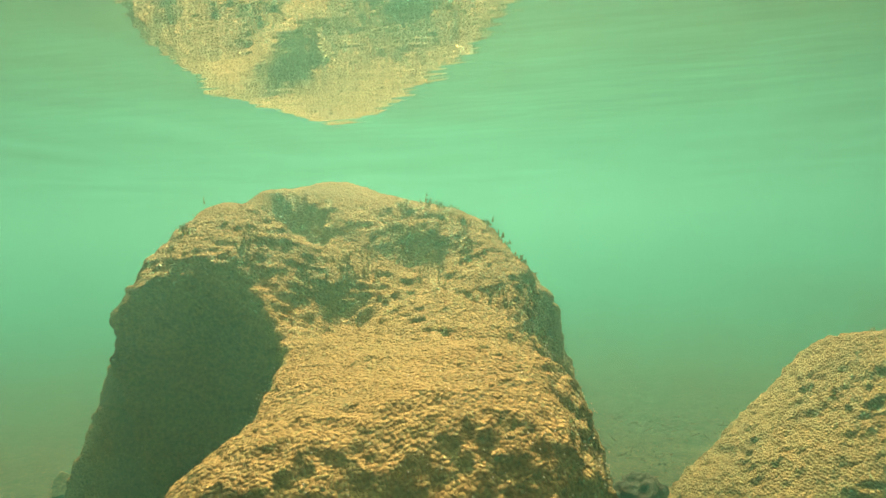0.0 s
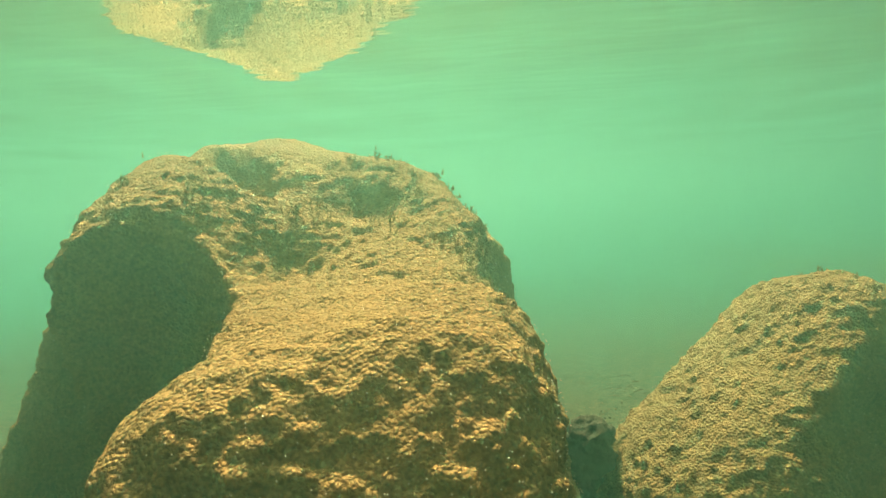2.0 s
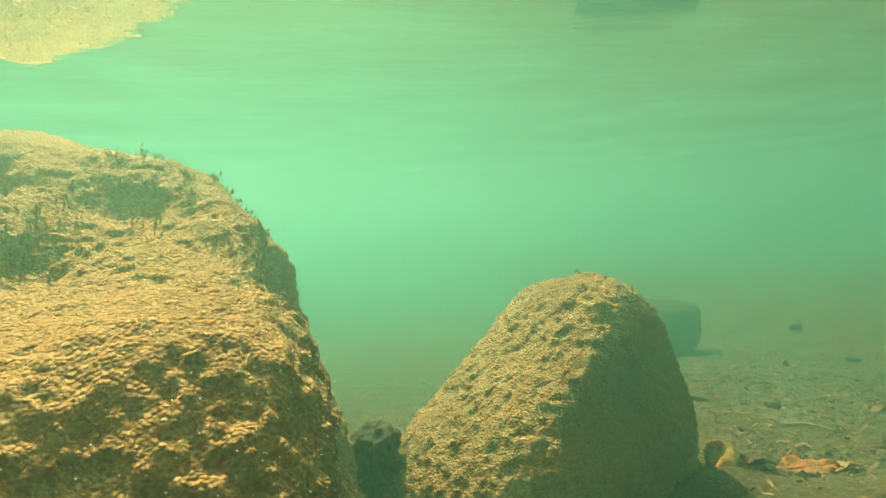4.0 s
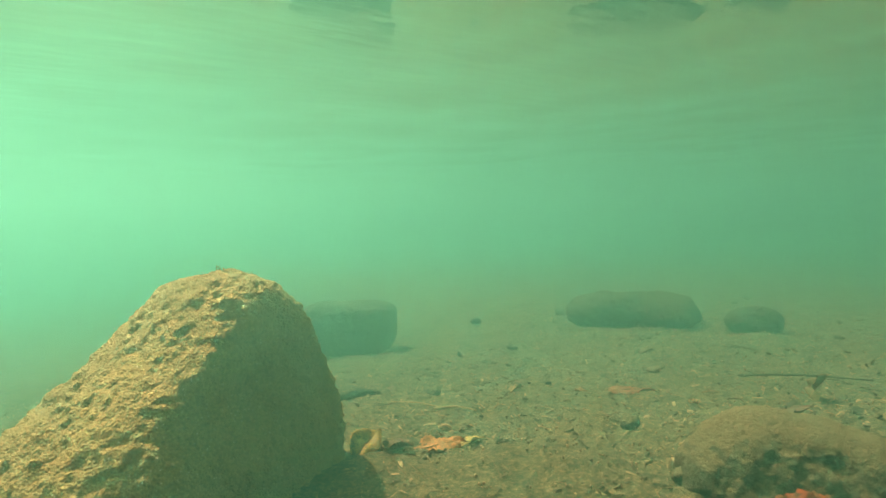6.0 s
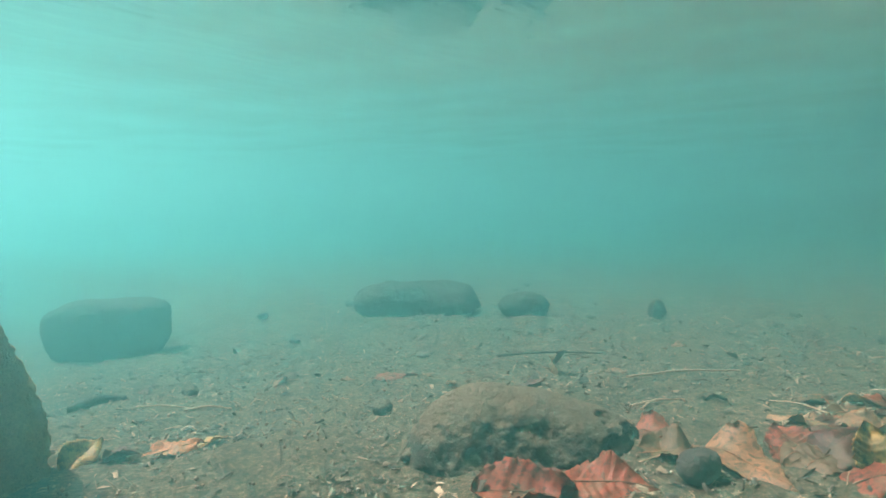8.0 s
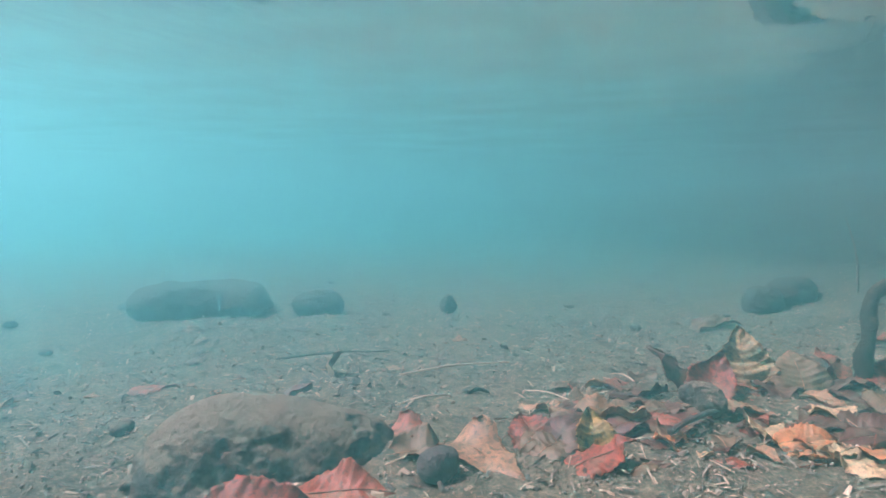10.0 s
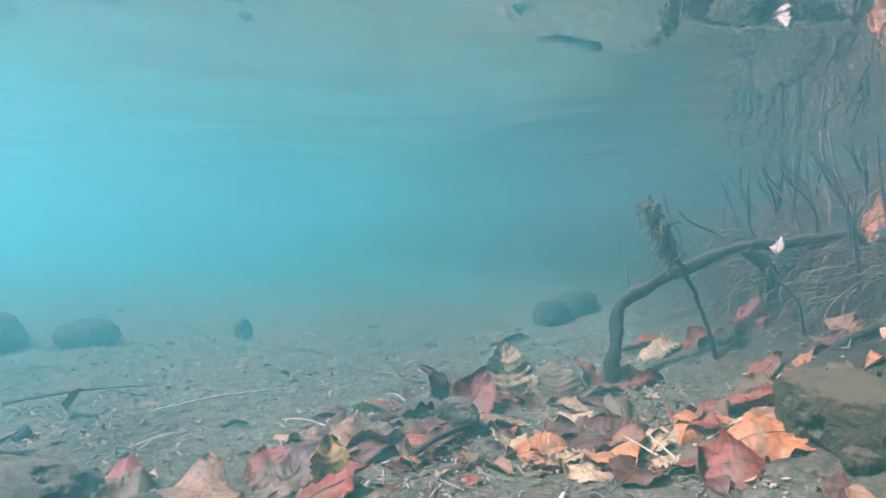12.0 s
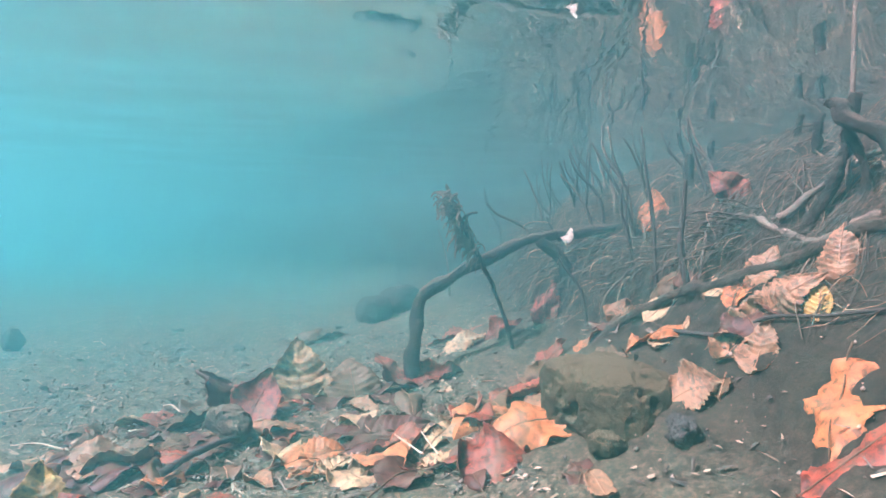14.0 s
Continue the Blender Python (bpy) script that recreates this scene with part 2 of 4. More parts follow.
def bed_height(x, y):
    x, y = np.atleast_1d(np.asarray(x, float)), np.atleast_1d(np.asarray(y, float))
    p = np.stack([x, y, np.zeros_like(x)], 1)
    z = (bank(x - 0.05, y) + bank(x, y - 0.03) + bank(x, y + 0.03) + bank(x + 0.05, y)) / 4
    steep = np.clip((-y - 0.35) / 0.3, 0, 1) * np.clip(3 + y, 0, 1)
    z += 0.010 * fractal(p, 0.35, 2, 3) + (0.006 + 0.012 * steep) * fractal(p, 0.09, 3, 5)
    for cx, cy, r, h in ((0.957, 0.949, 0.13, 0.025), (1.251, -0.646, 0.10, 0.02), (1.599, -0.518, 0.12, 0.02), (0.27, 1.0, 0.16, 0.05)):
        z += h * np.exp(-((x - cx) ** 2 + (y - cy) ** 2) / (r * r))
    return z


def spread(lo, hi, step, far):
    fine = np.arange(lo, hi, step)
    out = step * 1.25 ** np.arange(1, 40)
    out = np.cumsum(out)
    out = out[out < far]
    return np.concatenate([(lo - out)[::-1], fine, hi + out])


def build_bed():
    xs, ys = spread(-1.1, 3.3, 0.010, 60), spread(-1.25, 2.6, 0.010, 60)
    x, y = [g.ravel() for g in np.meshgrid(xs, ys, indexing="ij")]
    z = bed_height(x, y)
    p = np.stack([x, y, z], 1)
    near = ((x > -1.2) & (x < 3.5) & (y > -1.4) & (y < 2.8)).astype(float)
    z += near * (0.0035 * fractal(p, 0.03, 2, 21) + 0.002 * np.clip(value_noise(p, 0.011, 23), 0, 1))
    p[:, 2] = np.maximum(z, -2.2)
    m = len(ys)
    i, j = [g.ravel() for g in np.meshgrid(np.arange(len(xs) - 1), np.arange(m - 1), indexing="ij")]
    q = np.stack([i * m + j, (i + 1) * m + j, (i + 1) * m + j + 1, i * m + j + 1], 1)
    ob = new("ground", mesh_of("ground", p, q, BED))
    return tagged(ob, "silty sand lake bed rising to a muddy bank and an unseen hill", "lake bed", kind="structure")


bed = build_bed()


# ---- water ----
def build_water():
    xs, ys = spread(-1.5, 4.0, 0.028, 60), spread(-1.5, 3.0, 0.028, 60)
    x, y = [g.ravel() for g in np.meshgrid(xs, ys, indexing="ij")]
    p = np.stack([x, y * 0.45, np.zeros_like(x)], 1)
    q = np.stack([x, y, np.zeros_like(x)], 1)
    z = WATER + 0.0009 * value_noise(p, 0.06, 31) + 0.0012 * value_noise(q, 0.17, 33) + 0.0003 * value_noise(q, 0.04, 35)
    m = len(ys)
    i, j = [g.ravel() for g in np.meshgrid(np.arange(len(xs) - 1), np.arange(m - 1), indexing="ij")]
    quads = np.stack([i * m + j, (i + 1) * m + j, (i + 1) * m + j + 1, i * m + j + 1], 1)
    ob = new("water", mesh_of("water", np.stack([x, y, z], 1), quads, SURFACE))
    ob.visible_shadow = False
    tagged(ob, "still lake surface with faint ripples, seen from below", "water", kind="structure")
    bm = bmesh.new()
    bmesh.ops.create_cube(bm, size=1.0, matrix=Matrix.Translation((0, 0, (WATER + 0.004 - 3.0) / 2)) @ Matrix.Diagonal((110, 110, WATER + 0.004 + 3.0, 1)))
    me = bpy.data.meshes.new("water")
    bm.to_mesh(me)
    bm.free()
    me.materials.append(MURK)
    return tagged(new("water_body", me), "murky green lake water", "water", kind="structure")


water = build_water()


# ---- more materials ----
def leaf_material(name, light, dark, vein):
    n = Nodes(name, 0.55)
    mott = n.ramp(n.noise(48, 6, 0.75), [(0.36, dark), (0.6, light)])
    spots = n.ramp(n.noise(120, 3, 0.6), [(0.38, (0.12, 0.10, 0.09)), (0.48, (1, 1, 1))])
    c = n.mix(0.75, mott, n.mix(1.0, mott, spots, "MULTIPLY"))
    c = n.mix(n.random(), c, n.mix(0.35, c, vein))
    silt = n.ramp(n.noise(26, 5, 0.7), [(0.50, (0, 0, 0)), (0.68, (0.7, 0.7, 0.7))])
    c = n.mix(silt, c, (0.15, 0.115, 0.07))
    n.colour(c).bump(n.noise(150, 4, 0.6), 0.6, 0.002)
    thin = n.tree.nodes.new("ShaderNodeBsdfTranslucent")
    n.link(c, thin.inputs[0])
    both = n.tree.nodes.new("ShaderNodeMixShader")
    both.inputs[0].default_value = 0.3
    n.link(n.bsdf.outputs[0], both.inputs[1])
    n.link(thin.outputs[0], both.inputs[2])
    n.link(both.outputs[0], n.out.inputs["Surface"])
    n.bsdf.inputs["Specular IOR Level"].default_value = 0.3
    return n.mat


LEAF = {
    "maroon": leaf_material("maroon_leaf", (0.095, 0.022, 0.013), (0.028, 0.009, 0.006), (0.15, 0.045, 0.022)),
    "red": leaf_material("red_brown_leaf", (0.30, 0.052, 0.022), (0.080, 0.016, 0.008), (0.38, 0.11, 0.045)),
    "white": leaf_material("bleached_white_leaf", (0.80, 0.72, 0.58), (0.48, 0.38, 0.27), (0.85, 0.78, 0.65)),
    "orange": leaf_material("orange_leaf", (0.56, 0.19, 0.055), (0.20, 0.058, 0.018), (0.60, 0.27, 0.10)),
    "tan": leaf_material("tan_leaf", (0.36, 0.19, 0.092), (0.12, 0.056, 0.027), (0.46, 0.28, 0.145)),
    "pale": leaf_material("pale_leaf", (0.562, 0.392, 0.198), (0.216, 0.132, 0.063), (0.626, 0.470, 0.251)),
    "yellow": leaf_material("yellow_leaf", (0.497, 0.333, 0.086), (0.238, 0.137, 0.033), (0.562, 0.441, 0.172)),
    "brown": leaf_material("brown_leaf", (0.151, 0.084, 0.038), (0.049, 0.027, 0.013), (0.227, 0.142, 0.066)),
}


def bark_material(name, light, dark):
    n = Nodes(name, 0.85)
    c = n.ramp(n.noise(45, 6, 0.7, stretch=(1, 1, 0.35)), [(0.32, dark), (0.66, light)])
    n.colour(n.mix(0.4, c, n.ramp(n.noise(300, 4), [(0.35, dark), (0.65, light)])))
    n.bump(n.noise(170, 5, 0.7), 1.0, 0.004)
    n.bsdf.inputs["Specular IOR Level"].default_value = 0.2
    return n.mat


BARK = stone_material("sodden_bark", (0.05, 0.040, 0.028), (0.010, 0.008, 0.007), 40, (0.105, 0.088, 0.06))
PALE_BARK = bark_material("silted_bark", (0.20, 0.165, 0.12), (0.05, 0.040, 0.03))
SILT_BARK = stone_material("silt_dusted_bark", (0.085, 0.066, 0.043), (0.022, 0.017, 0.012), 40, (0.12, 0.10, 0.066))
TWIG = bark_material("dark_twig", (0.07, 0.056, 0.044), (0.018, 0.015, 0.013))
SILT_WEED = bark_material("silted_weed", (0.20, 0.165, 0.115), (0.06, 0.048, 0.034))
STRAW = bark_material("pale_straw", (0.525, 0.465, 0.33), (0.315, 0.262, 0.165))
SHELL = stone_material("shell_white", (0.85, 0.80, 0.62), (0.55, 0.48, 0.32), 30)


def mixed_material(name, stops, grain=0.35):
    """A loose mix of small pieces, each with a shade of its own."""
    n = Nodes(name, 0.9)
    c = n.ramp(n.island(), stops)
    n.colour(n.mix(grain, c, n.ramp(n.noise(200, 3), [(0.3, (0.08, 0.07, 0.055)), (0.7, (0.36, 0.32, 0.26))])))
    n.bsdf.inputs["Specular IOR Level"].default_value = 0.25
    return n.mat


GRIT = mixed_material("mixed_grit", [(0.0, (0.03, 0.027, 0.02)), (0.45, (0.11, 0.094, 0.064)), (0.8, (0.30, 0.26, 0.18)), (1.0, (0.46, 0.41, 0.31))])
LITTER = mixed_material("mixed_litter", [(0.0, (0.04, 0.035, 0.03)), (0.45, (0.13, 0.10, 0.065)), (0.85, (0.28, 0.21, 0.115)), (1.0, (0.46, 0.37, 0.22))])
FIBRE = mixed_material("root_fibre", [(0.0, (0.014, 0.010, 0.007)), (0.5, (0.036, 0.025, 0.015)), (0.85, (0.085, 0.058, 0.030)), (1.0, (0.40, 0.28, 0.15))], 0.12)
FLAKE = mixed_material("bark_crumbs", [(0.0, (0.010, 0.009, 0.007)), (0.45, (0.04, 0.033, 0.022)), (0.75, (0.19, 0.155, 0.095)), (1.0, (0.42, 0.34, 0.22))], 0.15)
FUZZ = mixed_material("algae_fuzz", [(0.0, (0.18, 0.135, 0.053)), (0.5, (0.26, 0.20, 0.076)), (1.0, (0.44, 0.355, 0.15))], 0.1)


def see_through(mat, share):
    """Lets light through thin algae."""
    t = mat.node_tree
    bsdf, out = t.nodes["Principled BSDF"], t.nodes["Material Output"]
    thin, both = t.nodes.new("ShaderNodeBsdfTranslucent"), t.nodes.new("ShaderNodeMixShader")
    t.links.new(bsdf.inputs["Base Color"].links[0].from_socket, thin.inputs[0])
    both.inputs[0].default_value = share
    t.links.new(bsdf.outputs[0], both.inputs[1])
    t.links.new(thin.outputs[0], both.inputs[2])
    t.links.new(both.outputs[0], out.inputs["Surface"])


see_through(FUZZ, 0.5)
# near-white body colour paints in the sun's glints on clear bubbles
BUBBLE = Nodes("air_bubble", 0.22).mat
BUBBLE.node_tree.nodes["Principled BSDF"].inputs["Base Color"].default_value = (0.85, 0.9, 0.9, 1)
BUBBLE.node_tree.nodes["Principled BSDF"].inputs["Metallic"].default_value = 0.25


# ---- boulders ----
def big_boulder_field(p):
    f = ball(p, (-0.067, 1.114, -0.002), (0.248, 0.158, 0.481), 2.340)                  # main mass
    f = blend(f, ball(p, (-0.188, 1.225, 0.338), (0.140, 0.090, 0.170)), 0.085)       # summit
    f = blend(f, ball(p, (-0.305, 1.078, -0.014), (0.196, 0.109, 0.467)), 0.090)      # shoulder
    f = blend(f, ball(p, (-0.215, 1.006, 0.317), (0.125, 0.186, 0.159)), 0.066)    # its domed top
    f = blend(f, ball(p, (-0.274, 1.027, -0.089), (0.219, 0.135, 0.396), 2.593), 0.050)       # its foot
    f = blend(f, ball(p, (-0.140, 0.936, 0.261), (0.086, 0.164, 0.138)), 0.027)       # saddle
    ramp = block(p, (0.056, 0.748, 0.109), (0.139, 0.155, 0.222), 0.075, (5, -7, 0))
    ramp = carve(ramp, plane(p, (0.09, 0.630, 0.262), (0.22, -0.94, 0.26)), 0.03)
    f = blend(f, carve(ramp, plane(p, (0.025, 0.671, 0.311), (0.140, -0.731, 0.721)), 0.031), 0.080)    # ramp with a steep front
    f = blend(f, ball(p, (0.026, 0.982, -0.011), (0.203, 0.300, 0.296)), 0.056)         # flared foot
    slope = carve(ball(p, (0.010, 0.933, 0.058), (0.152, 0.310, 0.398), 2.560), plane(p, (-0.011, 0.948, 0.394), (0.032, -0.502, 0.860)), 0.035)
    f = blend(f, slope, 0.032)                                                    # the slope from the ramp to the top
    f = carve(f, -ball(p, (-0.180, 0.775, 0.155), (0.112, 0.152, 0.272)), 0.03)      # undercut hollow below the shoulder
    for c, r, cut in (((-0.190, 1.035, 0.465), 0.042, 0.036), ((-0.145, 1.01, 0.44), 0.035, 0.016), ((-0.275, 1.05, 0.50), 0.035, 0.012), ((0.03, 0.97, 0.43), 0.05, 0.020), ((-0.06, 0.90, 0.37), 0.04, 0.018), ((-0.01, 1.0, 0.43), 0.03, 0.014), ((0.075, 0.93, 0.39), 0.03, 0.012), ((0.17, 0.92, 0.37), 0.045, 0.018), ((0.06, 1.02, 0.48), 0.05, 0.008), ((-0.03, 0.89, 0.38), 0.05, 0.012)):
        f = f + cut * np.exp(-((p - np.array(c)) ** 2).sum(1) / (r * r))         # hollows
    return f


def small_boulder_field(p):
    f = ball(p, (0.555, 1.165, 0.0), (0.191, 0.24, 0.303))
    f = blend(f, ball(p, (0.415, 1.085, 0.0), (0.172, 0.175, 0.16)), 0.12)
    ridge = 0.009 * np.sin(p[:, 2] * 42 + 1.2) * np.clip((1.12 - p[:, 1]) / 0.1, 0, 1)
    f = carve(f, plane(p, (0.487, 0.991, 0.226), (0.62, -0.77, 0.16)) + ridge, 0.02)
    crack = np.exp(-(plane(p, (0.395, 1.02, 0.205), (0.75, 0.1, -0.55)) / 0.009) ** 2) * np.exp(-((p - np.array((0.42, 0.97, 0.19))) ** 2).sum(1) / 0.012)
    return f + 0.022 * crack                                                     # a crack across it


def part(name, mesh, parent, label="", kind=""):
    ob = new(name, mesh)
    ob.parent = parent
    return tagged(ob, label, "", "", kind)


def spikes(name, pts, normals, lengths, width, material, seed):
    """Many little three-sided spikes in one mesh."""
    rng = np.random.default_rng(seed)
    k = len(pts)
    lean = normals + rng.normal(0, 0.45, (k, 3)) + np.array([0, 0, 0.35])
    lean /= np.linalg.norm(lean, axis=1)[:, None]
    side = np.cross(lean, rng.normal(0, 1, (k, 3)))
    side /= np.linalg.norm(side, axis=1)[:, None] + 1e-9
    other = np.cross(lean, side)
    w = (width * rng.uniform(0.6, 1.4, k))[:, None]
    base = pts - normals * 0.0015
    tip = base + lean * lengths[:, None]
    v = np.stack([base + side * w, base - side * w * 0.5 + other * w * 0.87, base - side * w * 0.5 - other * w * 0.87, tip], 1).reshape(-1, 3)
    o = np.arange(k)[:, None, None] * 4
    t = np.array([[0, 1, 3], [1, 2, 3], [2, 0, 3]])[None] + o
    return mesh_of(name, v, t.reshape(-1, 3), material, False)


def vertex_normals(me):
    n = np.empty(len(me.vertices) * 3, np.float32)
    me.vertices.foreach_get("normal", n)
    return n.reshape(-1, 3)


def beads(name, pts, radii, material):
    """Many little octahedral beads in one mesh."""
    d = np.array([[1, 0, 0], [-1, 0, 0], [0, 1, 0], [0, -1, 0], [0, 0, 1], [0, 0, -1]], float)
    t = np.array([[0, 2, 4], [2, 1, 4], [1, 3, 4], [3, 0, 4], [2, 0, 5], [1, 2, 5], [3, 1, 5], [0, 3, 5]])
    v = (pts[:, None] + d[None] * radii[:, None, None]).reshape(-1, 3)
    return mesh_of(name, v, (t[None] + np.arange(len(pts))[:, None, None] * 6).reshape(-1, 3), material, True)


def algae_boulder(centre, field, n, reach, label, seed, lump, tufts, bubbles):
    me, pts = rock_mesh("boulder", centre, field, n, ALGAE, reach, lambda p, g: fuzz(p, g, seed, lump), (0.1, -0.5, 0.25))
    ob = tagged(new("boulder", me), label, "boulder", "boulders")
    nor = vertex_normals(me)
    rng = np.random.default_rng(seed)
    shag = 0.5 + 0.6 * (fractal(pts, 0.05, 2, seed + 3) > 0.15) + 1.4 * (nor[:, 2] < 0.6)
    ok = (pts[:, 2] > 0.03) & (pts[:, 1] < centre[1] + 0.22) & (nor[:, 2] > -0.15)
    w = np.where(ok, shag * ((pts - np.array(centre)) ** 2).sum(1), 0)
    pick = rng.choice(len(pts), tufts, replace=False, p=w / w.sum())
    lengths = rng.uniform(0.0010, 0.0024, tufts) * np.where(nor[pick, 2] < 0.6, 1.15, 1.0)
    heads = rng.choice(len(pts), tufts // 2500, replace=False, p=w / w.sum())       # bushier tufts stand in clusters
    root = np.repeat(heads, 9)
    p = np.vstack([pts[pick], pts[root] + rng.normal(0, 0.0035, (len(root), 3))])
    q = np.vstack([nor[pick], nor[root]])
    lengths = np.concatenate([lengths, rng.uniform(0.0015, 0.003, len(root))])
    part("algae_fuzz", spikes("algae_fuzz", p, q, lengths, 0.0011, FUZZ, seed), ob, "short brown algae fuzz", "stuff")
    flat = np.where(ok & (fractal(pts, 0.11, 2, seed + 5) > 0.1) & (pts[:, 2] > centre[2] + 0.21), 1.0, 0.0)
    heads = rng.choice(len(pts), int(tufts // 450 * lump ** 4), replace=False, p=flat / flat.sum())  # upright plants of darker weed
    root = np.repeat(heads, 13)
    part("weed_fringe", spikes("weed_fringe", pts[root] + rng.normal(0, 0.004, (len(root), 3)), np.repeat([[0, 0, 1.0]], len(root), 0), rng.uniform(0.003, 0.009, len(root)), 0.0014, ALGAE_TUFT, seed + 2), ob, "dark upright tufts of weed", "stuff")
    pick = rng.choice(len(pts), bubbles, replace=False, p=w / w.sum())
    part("bubble_film", beads("bubble_film", pts[pick] + nor[pick] * 0.004, rng.uniform(0.0004, 0.0008, bubbles), BUBBLE), ob, "tiny glistening air bubbles", "stuff")
    return ob


algae_boulder((-0.05, 0.98, 0.15), big_boulder_field, 290, 0.9, "large boulder coated with shaggy ochre brown algae", 1, 1.0, 40000, 1500)
algae_boulder((0.51, 1.12, 0.05), small_boulder_field, 190, 0.6, "pointed boulder coated with ochre algae beside a larger one", 41, 0.6, 20000, 700)


# ---- other stones ----
def stone(name, label, at, half, yaw, material, n=40, seed=0, power=2.4, rough=0.1, lean=0.0, sink=0.25, category="rock", group="", pits=0.0):
    """A stone resting in the bed; half: half sizes in metres."""
    m = np.array(Euler((0, radians(lean), radians(yaw))).to_matrix())
    r = np.array(half)
    z = float(bed_height(at[0], at[1])[0]) + half[2] * (1 - sink)
    c = np.array((at[0], at[1], z))
    s = min(half)

    def field(p):
        return ball((p - c) @ m, (0, 0, 0), r, power) + s * rough * 1.2 * fractal(p, s * 1.6, 2, seed)

    def relief(p, g):
        return s * rough * (0.5 * fractal(p, s * 0.6, 3, seed + 3) - 0.5 * np.abs(value_noise(p, s * 0.3, seed + 9))) - pits * np.clip(value_noise(p, 0.016, seed + 4) + 0.5 * value_noise(p, 0.008, seed + 6) - 0.1, 0, 1) * np.clip(1.1 - g[:, 2], 0, 1)

    me, _ = rock_mesh(name, c, field, n, material, max(half) * 1.9, relief)
    me.transform(Matrix.Translation(-Vector(c)))
    ob = new(name, me)
    ob.location = c
    return tagged(ob, label, category, group)


stone("rock", "squarish dark slab of rock on the lake bed", (1.325, 2.36), (0.18, 0.11, 0.105), -50, FAR_STONE, 60, 11, 4.0, 0.09)
stone("rock", "long low dark rock on the lake bed", (2.12, 1.68), (0.25, 0.12, 0.078), -52, FAR_STONE, 60, 12, 2.1, 0.16, 0, 0.55)
stone("rock", "small dark rock beside a long low rock", (2.32, 1.33), (0.10, 0.08, 0.060), -50, FAR_STONE, 40, 13, 1.9, 0.14, 0, 0.5)
stone("rock", "small peaked dark rock on the lake bed", (2.55, 0.94), (0.034, 0.034, 0.044), 0, SILTY, 30, 14, 1.5, 0.12, 0, 0.45)
stone("rock", "rounded dark rock at the foot of the bank", (2.80, -0.09), (0.065, 0.06, 0.062), 20, FAR_STONE, 50, 16, 2.2, 0.10, 0, 0.55)
stone("rock", "rounded dark rock behind another at the bank", (2.88, -0.19), (0.085, 0.07, 0.058), -20, FAR_STONE, 50, 17, 2.2, 0.10, 0, 0.55)
stone("rock", "blocky mossy stone among fallen leaves", (1.425, -0.408), (0.082, 0.066, 0.064), 28, MOSSY, 110, 18, 3.4, 0.13, 0, 0.98, pits=0.012)
stone("rock", "small jagged black stone between two boulders", (0.228, 1.085), (0.042, 0.04, 0.058), 30, DARK_STONE, 60, 19, 2.2, 0.3)
stone("pebble", "small black pebble beside a mossy stone", (1.287, -0.434), (0.016, 0.013, 0.016), 0, DARK_STONE, 30, 20, 2.4, 0.3, category="pebble")
stone("pebble", "rounded olive pebble beside an orange leaf", (1.334, -0.373), (0.022, 0.018, 0.013), 0, MOSSY, 30, 21, 2.4, 0.22, category="pebble")
stone("pebble", "smooth dark grey pebble among leaves", (1.244, 0.426), (0.03, 0.022, 0.022), -20, DARK_STONE, 36, 22, category="pebble")
stone("pebble", "grey stone under a dark stick", (1.628, 0.102), (0.045, 0.03, 0.028), 40, SILTY, 40, 23, 2.0, 0.2, category="pebble")
stone("pebble", "pale grey pebble on the lake bed", (1.229, 0.984), (0.022, 0.015, 0.012), 10, SILTY, 24, 24, category="pebble")
stone("pebble", "pale pebble on the lake bed", (1.63, 1.224), (0.022, 0.015, 0.007), 10, PALE_BARK, 24, 25, category="pebble")


def silty_rock():
    """A low dome with a pitted steep front and a long tail sloping into the leaves."""
    z = float(bed_height(1.2, 0.68)[0])

    def field(p):
        f = ball(p, (1.178, 0.715, z - 0.03), (0.135, 0.105, 0.115), 2.2)
        f = blend(f, ball(p, (1.262, 0.612, z - 0.045), (0.15, 0.10, 0.098)), 0.08)
        f = carve(f, plane(p, (1.105, 0.655, z + 0.035), (-0.70, -0.62, 0.34)), 0.03)
        pits = np.clip(value_noise(p, 0.026, 5) + 0.5 * value_noise(p, 0.012, 6), 0, 1) * np.clip((z + 0.075 - p[:, 2]) / 0.03, 0, 1)
        return f + 0.006 * fractal(p, 0.09, 2, 15) + 0.007 * pits

    me, _ = rock_mesh("rock", (1.2, 0.69, z), field, 110, SILTY, 0.5, lambda p, g: 0.0022 * fractal(p, 0.018, 3, 8) * np.clip(1.4 - g[:, 2], 0.4, 1.4))
    return tagged(new("rock", me), "silt-dusted low rock half buried among fallen leaves", "rock")


silty_rock()
rng = np.random.default_rng(77)
for k in range(24):
    x, y = rng.uniform(0.75, 3.2), rng.uniform(-0.1, 2.3)
    if (x - 0.53) ** 2 + (y - 1.05) ** 2 > 0.09:
        r = rng.uniform(0.006, 0.018)
        stone("pebble", "small dark pebble on the silty bed", (x, y), (r * 1.3, r, r * 0.7), rng.uniform(0, 180), DARK_STONE if k % 3 else SILTY, 12, 100 + k, 2.0, 0.2, category="pebble", group="pebbles on the bed")


